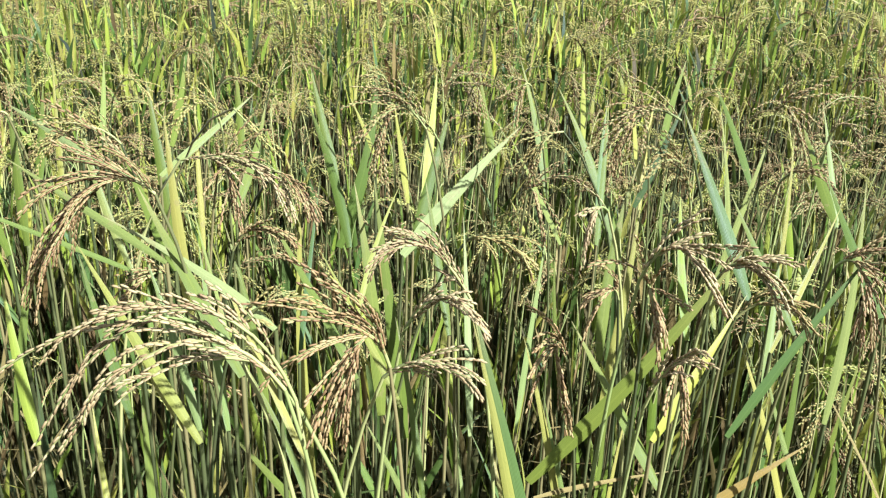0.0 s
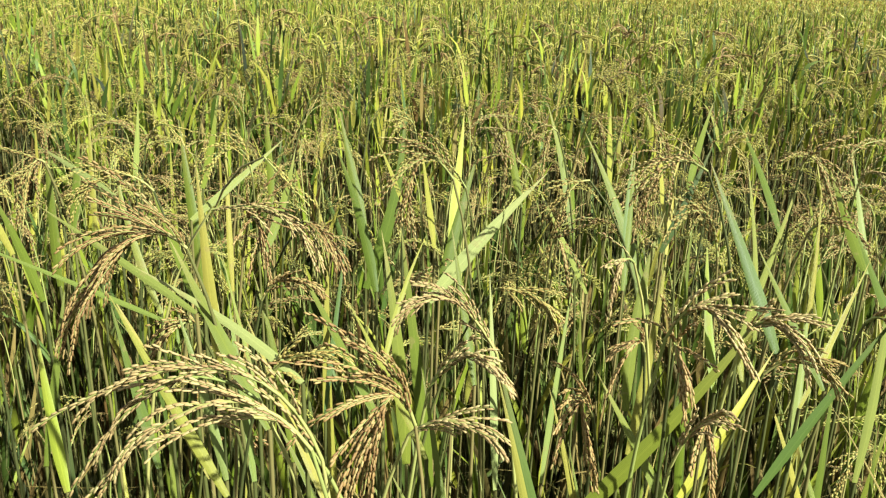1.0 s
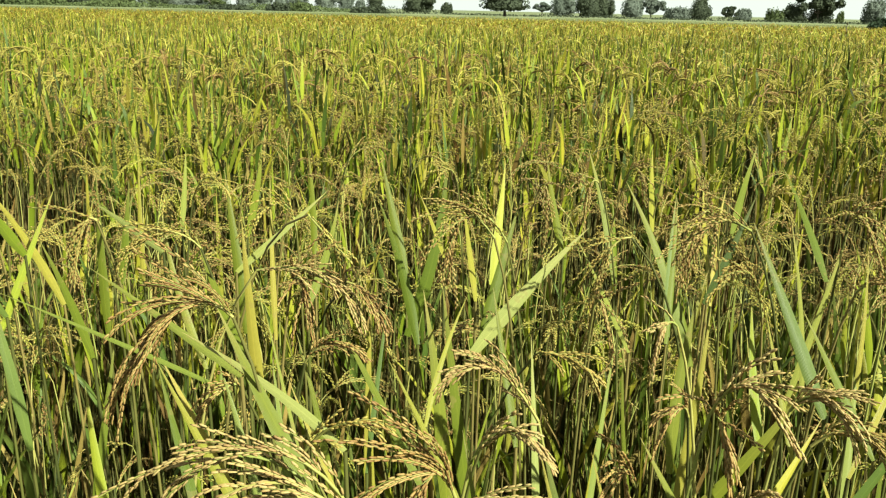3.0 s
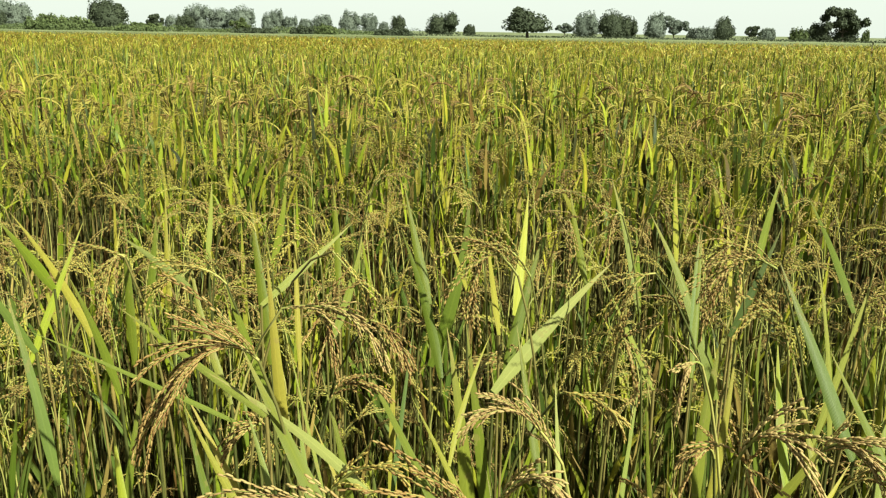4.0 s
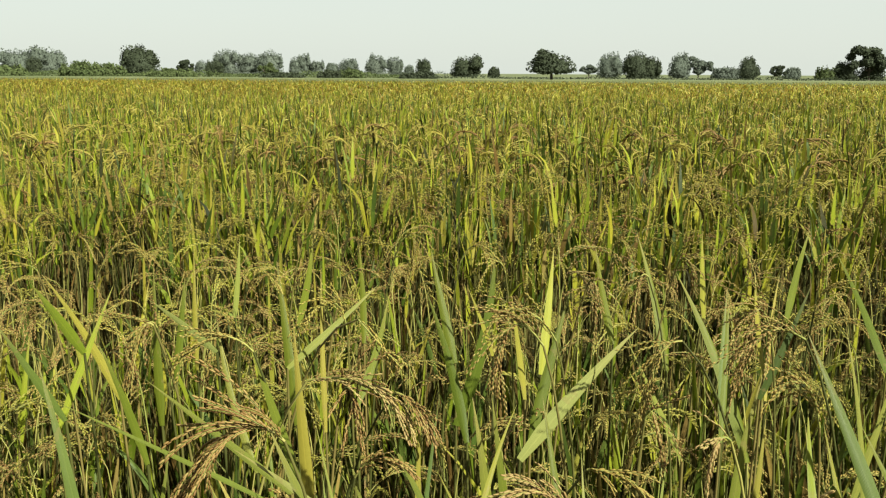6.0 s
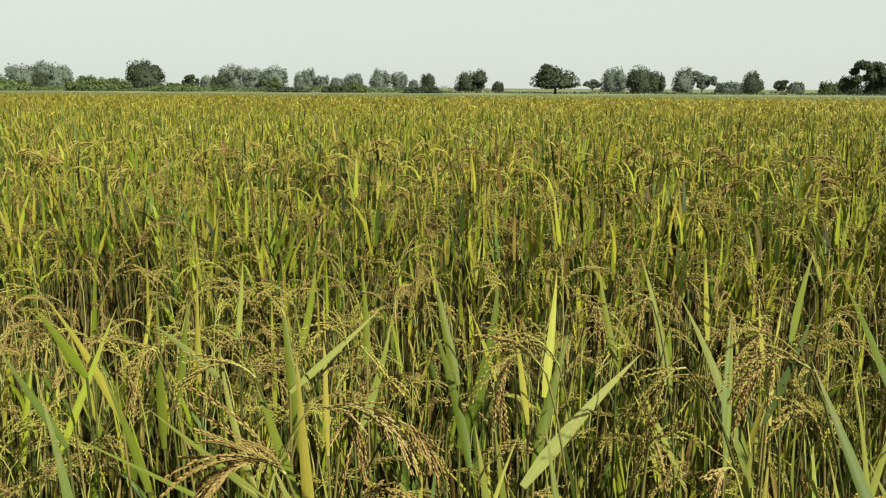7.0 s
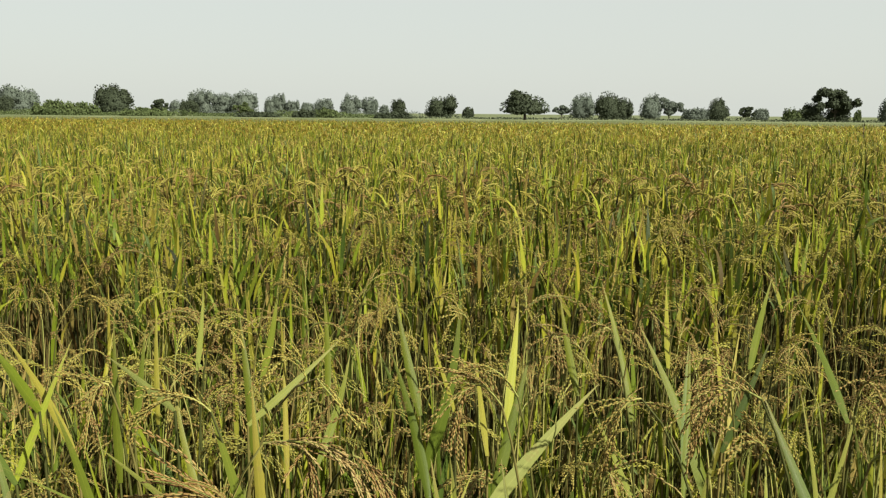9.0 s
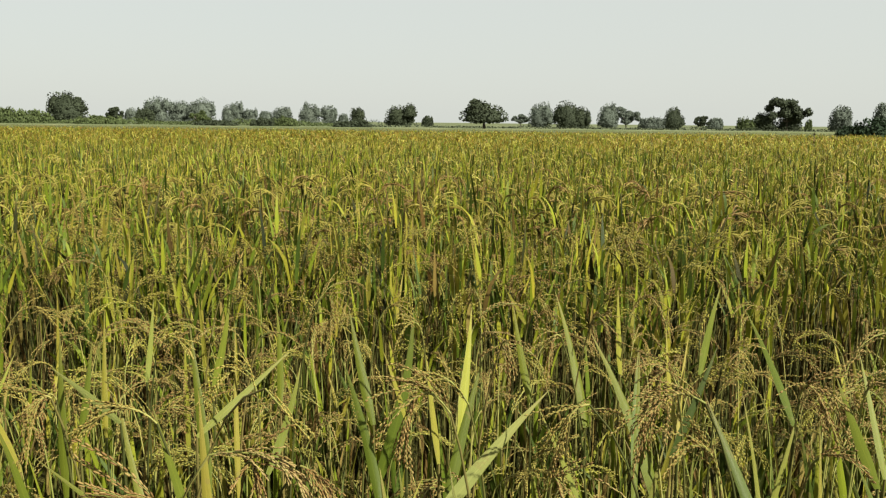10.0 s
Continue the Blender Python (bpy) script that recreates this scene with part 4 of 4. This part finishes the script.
def sheet(heap, x_of, ys, height, rough, slot=0):
    """A rough closed sheet of leaves; x_of gives the two edges at each distance."""
    ny, nx = len(ys), 120
    g = np.zeros((ny, nx, 3))
    g[..., 1] = ys[:, None] + rng.normal(0, 0.1, (ny, nx))
    left, right = x_of(ys)
    g[..., 0] = left[:, None] + (right - left)[:, None] * np.linspace(0, 1, nx)[None, :]
    g[..., 2] = height[:, None] + rng.normal(0, rough, (ny, nx))
    g[-1, :, 2] = 0.1
    g[0, :, 2] = 0.5
    i = np.arange(ny * nx).reshape(ny, nx)
    heap.add(g.reshape(-1, 3), np.stack((i[:-1, :-1], i[:-1, 1:], i[1:, 1:], i[1:, :-1]), -1).reshape(-1, 4), slot)


FIELD_END = 60.0     # where the golden field ends and the paler plot begins


def far_rice():
    """Tufts over a rough sheet of closed leaves, golden in front and a paler plot behind."""
    h = Heap()
    n = 26000
    y = 13.5 * (FIELD_END / 13.5) ** rng.random(n)
    x = -1.5 - 0.76 * y + rng.random(n) * (3.0 + 1.32 * y)
    k = 4
    m = n * k
    grow = np.repeat(np.clip(y / 16.0, 1, 2.0), k)
    drop = 0.07 * np.clip((np.repeat(y, k) - 18.0) / 30.0, 0, 1)
    base = np.column_stack((np.repeat(x, k) + rng.normal(0, 0.05, m) * grow, np.repeat(y, k) + rng.normal(0, 0.05, m), rng.uniform(0.70, 0.86, m) + np.repeat(rng.normal(0, 0.035, n), k) - drop))
    az = rng.uniform(0, 2 * math.pi, m)
    lines = blade_lines(base, az, np.abs(rng.normal(0.12, 0.15, m)), rng.uniform(0, 0.9, m), rng.uniform(0.12, 0.28, m), 2)
    pick = rng.random(m)
    ears = pick > 0.68
    lines[ears] = blade_lines(base[ears] + np.array([0, 0, 0.12]), az[ears], rng.uniform(0.2, 0.5, ears.sum()), rng.uniform(1.4, 2.4, ears.sum()), rng.uniform(0.12, 0.20, ears.sum()), 2)
    wide = 0.019 * grow * rng.uniform(0.6, 1.1, m)
    for lo, hi, slot in ((0, 0.52, 0), (0.52, 0.55, 1), (0.55, 0.68, 2), (0.68, 0.88, 3), (0.88, 1.01, 4)):
        w = (pick >= lo) & (pick < hi)
        blades(h, lines[w], wide[w], rng.uniform(-0.6, 0.6, w.sum()), slot, 0, False)
    tagged(part("rice_stand", h, [M_LEAF, M_DRY, M_YEL, M_GOLD, M_FIELD_GRAIN]), "far reach of the golden-green rice field", "rice", kind="stuff")
    p = Heap()
    n = 16000
    y = (FIELD_END + 1.5) * (100.0 / (FIELD_END + 1.5)) ** rng.random(n)
    x = -1.5 - 0.76 * y + rng.random(n) * (3.0 + 1.32 * y)
    lines = blade_lines(np.column_stack((x, y, rng.uniform(0.58, 0.68, n))), rng.uniform(0, 6.28, n), np.abs(rng.normal(0.12, 0.15, n)), rng.uniform(0, 0.9, n), rng.uniform(0.10, 0.18, n), 2)
    blades(p, lines, 0.04 * rng.uniform(0.7, 1.1, n), rng.uniform(-0.6, 0.6, n), 0, 0, False)
    sheet(p, lambda v: (-2.5 - 0.82 * v, 2.5 + 0.62 * v), np.linspace(FIELD_END + 1, 101.0, 40), np.full(40, 0.70), 0.02, 1)
    tagged(part("rice_stand", p, [M_PLOT, M_PLOT]), "paler green plot of rice at the far end of the field", "rice", kind="stuff")
    s = Heap()
    ys = 12.5 * (FIELD_END / 12.5) ** np.linspace(0, 1, 80)
    sheet(s, lambda v: (-2.5 - 0.82 * v, 2.5 + 0.62 * v), ys, 0.84 - 0.07 * np.clip((ys - 18.0) / 30.0, 0, 1), 0.04)
    for x0, x1, y0, y1, top, step in ((-90.0, -6.0, -2.6, 14.0, 0.80, 0.9), (6.0, 80.0, -2.6, 14.0, 0.80, 0.9), (-90.0, 80.0, -60.0, -2.5, 0.80, 0.9), (-9.0, 7.5, -3.0, 11.0, 0.66, 0.3)):
        nx, ny = int((x1 - x0) / step) + 2, int((y1 - y0) / step) + 2
        px, py = np.meshgrid(np.linspace(x0, x1, nx), np.linspace(y0, y1, ny))
        over = (px < -0.9 - 0.77 * np.maximum(py, 0)) | (px > 0.9 + 0.57 * np.maximum(py, 0)) | (py < 0)
        g = np.stack((px, py, np.where(over, top + rng.normal(0, 0.05, px.shape), 0.05)), -1)
        i = np.arange(nx * ny).reshape(ny, nx)
        s.add(g.reshape(-1, 3), np.stack((i[:-1, :-1], i[:-1, 1:], i[1:, 1:], i[1:, :-1]), -1).reshape(-1, 4))
    tagged(part("rice_canopy", s, [M_CANOPY]), "closed canopy of golden rice seen from low above", "rice", kind="stuff")


far_rice()


# ------------------------------------------------------------------ trees and bushes behind the field
def crown(heap, rng, lobes, count, leaf, square=2.4):
    """Leaf clumps through lumpy domes (x, y, z of the base's middle, rx, ry, rise, sag), with a loose inner mass."""
    vol = np.array([l[3] * l[5] for l in lobes])
    share = np.maximum(60, count * vol / vol.sum()).astype(int)
    for (x, y, z, rx, ry, rise, sag), n in zip(lobes, share):
        knobs = unit(rng.normal(size=(18, 3)) * np.array([1, 1, 0.8]))
        swell = rng.uniform(-0.12, 0.16, 18)

        def skin(d):
            flat = np.hypot(d[:, 0], d[:, 1])
            r = 1.0 / (flat ** square + np.abs(d[:, 2]) ** square) ** (1 / square)
            r = r * (0.93 + (np.exp(-13 * (1 - d @ knobs.T)) * swell).sum(1))
            return d * r[:, None] * np.column_stack((np.full(len(d), rx), np.full(len(d), ry), np.where(d[:, 2] > 0, rise, sag)))
        d = unit(rng.normal(size=(n, 3)))
        c = np.array([x, y, z]) + skin(d) * (0.95 - 0.34 * rng.random(n))[:, None]
        out = unit(d * 0.5 + rng.normal(0, 0.8, (n, 3)))
        a = unit(np.cross(out, rng.normal(size=(n, 3))))
        e = np.cross(out, a)
        s = leaf * rng.uniform(0.5, 1.3, n)[:, None]
        heap.add(np.stack((c - a * s, c + e * s * 0.7, c + a * s, c - e * s * 0.7), 1).reshape(-1, 3), np.arange(n * 4).reshape(n, 4))
        tb, pb = np.meshgrid(np.linspace(0.03, math.pi - 0.03, 9), np.arange(14) / 14 * 2 * math.pi, indexing="ij")
        core = np.stack((np.sin(tb) * np.cos(pb), np.sin(tb) * np.sin(pb), np.cos(tb)), -1).reshape(-1, 3)
        q = np.arange(126).reshape(9, 14)
        heap.add(skin(core) * rng.uniform(0.60, 0.72, (126, 1)) + np.array([x, y, z]), np.stack((q[:-1], q[1:], np.roll(q, -1, 1)[1:], np.roll(q, -1, 1)[:-1]), -1).reshape(-1, 4))


def tree(x, y, wide, high, material, label, shape="round", stem=0.2, seed=0, name="tree", foot=BANK):
    """A tree: tapered trunk, limbs and a crown of many small leaf clumps. stem: share of its height with bare trunk."""
    r = np.random.default_rng(seed + 100)
    root = tagged(new(name), label, "tree" if name == "tree" else "bush", "trees behind the field" if name == "tree" else "bushes behind the field")
    root.location = (x, y, foot)
    t = Heap()
    lean = r.normal(0, 0.03 * high, 2)
    fork = (lean[0] * 0.5, lean[1] * 0.5, high * max(stem, 0.1))
    thick = 0.03 * high + (0.12 if shape == "umbrella" else 0.05)
    tubes(t, [[(0, 0, -0.3), (lean[0] * 0.2, 0, fork[2] * 0.6), fork, (lean[0], lean[1], high * 0.6)]], thick, thick * 0.35, 7)
    half = wide / 2
    if shape == "open":
        lobes = []
        for i in range(15):
            u = -0.7 + 1.4 * ((i * 0.618 + r.uniform(0, 0.2)) % 1.0)
            lift = high * (stem + (0.86 - stem) * r.uniform(0.15, 0.95) * (1 - 0.55 * u * u))
            s = r.uniform(0.16, 0.28)
            lobes.append((u * half, r.uniform(-0.5, 0.5) * half, lift, half * s, half * s, high * r.uniform(0.10, 0.19), high * r.uniform(0.07, 0.13)))
        lobes.append((0.05 * half, 0, high * (stem + 0.25), half * 0.42, half * 0.42, high * 0.4, high * 0.22))
    elif shape == "bush":
        lobes = [(0, 0, 0.02, half, half * 0.8, high * 0.85, 0.3)]
        for i in range(5):
            u = -0.75 + 1.5 * (i + r.uniform(0.1, 0.9)) / 5
            lobes.append((u * half, r.uniform(-0.6, 0.2) * half * 0.6, 0.02, half * r.uniform(0.2, 0.36), half * 0.3, high * (1.02 - 0.35 * u * u) * r.uniform(0.8, 1.05), 0.3))
    else:
        base = high * (stem if shape == "umbrella" else 0.1)
        lobes = [(0, 0, base + high * 0.10, half, half, high * 0.84 - base, high * (0.17 if shape == "umbrella" else 0.34))]
        for i in range(6):
            a = r.uniform(0, 2 * math.pi)
            q = r.uniform(0.4, 0.75) * (0.6 if shape == "umbrella" else 1.0)
            lobes.append((q * half * math.cos(a), q * half * math.sin(a), base + high * r.uniform(0.1, 0.4), half * r.uniform(0.26, 0.48), half * 0.4, high * r.uniform(0.28, 0.52), high * 0.12))
    for lx, ly, lz, *_ in lobes[:6]:
        tubes(t, [[fork, (lx * 0.5, ly * 0.5, (fork[2] + lz) / 2 + 0.05 * high), (lx, ly, lz + 0.1 * high)]], thick * 0.4, thick * 0.1, 5)
    part("trunk", t, [M_BARK], root, "dark bark trunk with limbs")
    c = Heap()
    crown(c, r, lobes, 4000, 0.05 + 0.0155 * max(wide, high), 2.15 if shape != "open" else 2.0)
    fit = np.concatenate([v for v, _ in c.v])
    lo, hi = np.percentile(fit, 0.4, axis=0), np.percentile(fit, 99.4, axis=0)
    for v, _ in c.v:
        v[:, 0] = (v[:, 0] - (lo[0] + hi[0]) / 2) * wide / (hi[0] - lo[0])
        v[:, 2] *= np.where(v[:, 2] > 0, high / hi[2], 1.0)
    part("crown", c, [material], root)
    return root


def scrub(x0, x1, y, n, least, most, material, label, seed):
    """Uneven row of low scrub and weeds along the far bank."""
    r = np.random.default_rng(seed)
    h = Heap()
    x = r.uniform(x0, x1, n)
    tall = least + (most - least) * np.clip(np.sin(x * 0.31) + np.sin(x * 0.83 + 1) + 0.5 * np.sin(x * 2.1), 0, 2) / 2
    c = np.column_stack((x, y + r.normal(0, 1.5, n), BANK + tall * r.random(n)))
    a = unit(r.normal(size=(n, 3)))
    w = unit(np.cross(a, r.normal(size=(n, 3))))
    s = r.uniform(0.07, 0.16, n)[:, None]
    h.add(np.stack((c - a * s, c + w * s * 0.6, c + a * s, c - w * s * 0.6), 1).reshape(-1, 3), np.arange(n * 4).reshape(n, 4))
    tagged(part("scrub", h, [material]), label, "scrub", kind="stuff")


scrub(-130, -20, 118, 14000, 0.45, 0.95, M_BUSH, "low light green scrub along the far bank", 5)
scrub(-160, -25, 178, 7000, 0.7, 1.7, M_HAZY, "hazy low scrub between the far trees", 7)
scrub(-25, 90, 119, 5000, 0.2, 0.6, M_TREE, "low uneven dark green scrub along the far bank", 6)

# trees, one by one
tree(-178.3, 240.0, 12.7, 4.95, M_HAZY, "hazy grey-green tree on the far plain", "round", 0.1, 0)
tree(-159.9, 230.0, 9.5, 6.45, M_HAZY, "hazy grey-green broad tree on the far plain", "round", 0.1, 1)
tree(-155.0, 235.0, 13.0, 7.15, M_HAZY, "hazy grey-green rounded tree on the far plain", "round", 0.1, 2)
tree(-100.4, 150.0, 2.7, 3.05, M_TREE, "small dark green tree behind the bushes", "round", 0.1, 3)
tree(-80.2, 112.0, 8.7, 1.55, M_BUSH, "low green bush on the bank of the field", "bush", 0.05, 4, "bush")
tree(-67.9, 112.0, 6.0, 1.95, M_BUSH, "light green bush on the bank of the field", "bush", 0.05, 5, "bush")
tree(-65.9, 115.0, 5.7, 1.65, M_BUSH, "light green bush on the bank of the field", "bush", 0.05, 6, "bush")
tree(-66.3, 125.0, 5.7, 4.35, M_TREE, "dense round dark green tree behind the field", "round", 0.08, 7)
tree(-54.8, 112.0, 6.2, 1.05, M_BUSH, "low olive bush beside the round tree", "bush", 0.05, 8, "bush")
tree(-61.5, 130.0, 2.6, 2.45, M_TREE, "small dark tree with an open crown", "open", 0.3, 9)
tree(-90.5, 200.0, 3.3, 3.15, M_HAZY, "small hazy grey-green tree on the plain", "round", 0.1, 10)
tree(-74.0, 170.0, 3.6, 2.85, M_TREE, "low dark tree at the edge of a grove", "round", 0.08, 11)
tree(-90.5, 215.0, 7.1, 6.05, M_HAZY, "tall hazy tree of a grove", "round", 0.12, 12)
tree(-86.6, 220.0, 6.9, 5.25, M_HAZY, "hazy tree within a grove", "round", 0.12, 13)
tree(-79.2, 215.0, 6.6, 5.85, M_HAZY, "hazy tree at the end of a grove", "round", 0.12, 14)
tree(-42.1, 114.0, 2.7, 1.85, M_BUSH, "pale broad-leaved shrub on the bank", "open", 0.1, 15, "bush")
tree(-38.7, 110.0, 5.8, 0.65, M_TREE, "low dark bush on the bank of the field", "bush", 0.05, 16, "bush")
tree(-70.3, 210.0, 3.5, 4.25, M_HAZY, "hazy grey tree on the far plain", "round", 0.1, 17)
tree(-69.9, 215.0, 3.4, 5.05, M_HAZY, "hazy grey tree on the far plain", "round", 0.1, 18)
tree(-66.8, 215.0, 4.0, 3.45, M_HAZY, "low hazy grey tree on the far plain", "round", 0.1, 19)
tree(-67.1, 230.0, 3.7, 3.15, M_HAZY, "low hazy blue-grey tree", "round", 0.05, 20)
tree(-54.6, 200.0, 4.9, 3.75, M_HAZY, "domed hazy tree on the far plain", "round", 0.05, 21)
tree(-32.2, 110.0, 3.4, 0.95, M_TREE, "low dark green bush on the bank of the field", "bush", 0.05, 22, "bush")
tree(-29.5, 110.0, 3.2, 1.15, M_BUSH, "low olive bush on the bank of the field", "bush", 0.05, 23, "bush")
tree(-45.5, 190.0, 4.9, 4.55, M_HAZY, "hazy grey-green round tree on the plain", "round", 0.08, 24)
tree(-42.5, 195.0, 3.8, 4.05, M_HAZY, "hazy grey-green tree beside a taller one", "round", 0.08, 25)
tree(-48.3, 240.0, 2.8, 2.75, M_HAZY, "small hazy grey-blue tree", "round", 0.08, 26)
tree(-31.3, 170.0, 3.1, 3.25, M_TREE, "small grey-green tree with a pointed top", "round", 0.1, 27)
tree(-20.5, 108.0, 4.6, 0.75, M_TREE, "long low dark bush on the bank of the field", "bush", 0.05, 28, "bush")
tree(-23.6, 175.0, 6.2, 4.05, M_TREE, "broad grey-green tree with a flat top", "round", 0.08, 29)
tree(-17.7, 170.0, 2.2, 1.85, M_TREE, "small dark shrub-like tree", "round", 0.08, 30)
tree(-4.2, 106.0, 5.3, 3.25, M_TREE, "dark green umbrella-shaped tree with a bare trunk at the field edge", "umbrella", 0.23, 31)
tree(0.2, 190.0, 3.8, 2.55, M_HAZY, "thin hazy shrub-like tree", "open", 0.2, 32)
tree(4.4, 180.0, 5.0, 4.65, M_HAZY, "grey-green domed tree on the plain", "round", 0.05, 33)
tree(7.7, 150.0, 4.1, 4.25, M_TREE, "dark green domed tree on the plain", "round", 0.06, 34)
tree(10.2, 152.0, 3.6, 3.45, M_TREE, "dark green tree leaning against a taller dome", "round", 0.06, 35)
tree(17.6, 180.0, 4.0, 4.65, M_HAZY, "grey-green tree with a tall crown", "round", 0.08, 36)
tree(21.6, 182.0, 5.4, 4.05, M_HAZY, "grey-green tree with ragged twigs", "open", 0.1, 37)
tree(25.2, 170.0, 5.5, 1.95, M_HAZY, "low grey-green bush on the plain", "bush", 0.05, 38, "bush")
tree(27.4, 160.0, 3.6, 3.65, M_TREE, "upright grey-green tree on the plain", "round", 0.1, 39)
tree(32.1, 160.0, 2.7, 2.25, M_TREE, "small ragged tree on the plain", "open", 0.15, 40)
tree(35.5, 165.0, 3.0, 1.95, M_HAZY, "low hazy round tree on the plain", "round", 0.05, 41)
tree(34.9, 140.0, 3.1, 1.75, M_BUSH, "brownish bush on the plain", "bush", 0.05, 42, "bush")
tree(36.4, 135.0, 3.1, 2.55, M_TREE, "low dark green tree on the plain", "round", 0.1, 43)
tree(39.5, 135.0, 6.2, 4.65, M_TREE, "tall dark tree with an open uneven crown", "open", 0.25, 44)
tree(40.1, 136.0, 3.4, 2.35, M_TREE, "low dark tree under a taller one", "round", 0.1, 45)
tree(42.6, 135.0, 1.1, 1.55, M_BUSH, "small bush on the plain", "bush", 0.05, 46, "bush")
tree(43.7, 125.0, 3.0, 3.35, M_HAZY, "grey-green oval tree on the plain", "round", 0.08, 47)
tree(47.1, 120.0, 2.5, 3.65, M_HAZY, "grey-green tree behind a dark bush", "round", 0.08, 48)
tree(23.9, 66.0, 2.4, 1.45, M_SHADY, "very dark dense bush beside the field", "bush", 0.05, 49, "bush", 0.15)
tree(25.9, 66.0, 3.7, 1.85, M_SHADY, "very dark tall dense bush beside the field", "bush", 0.05, 50, "bush", 0.15)
# end of trees
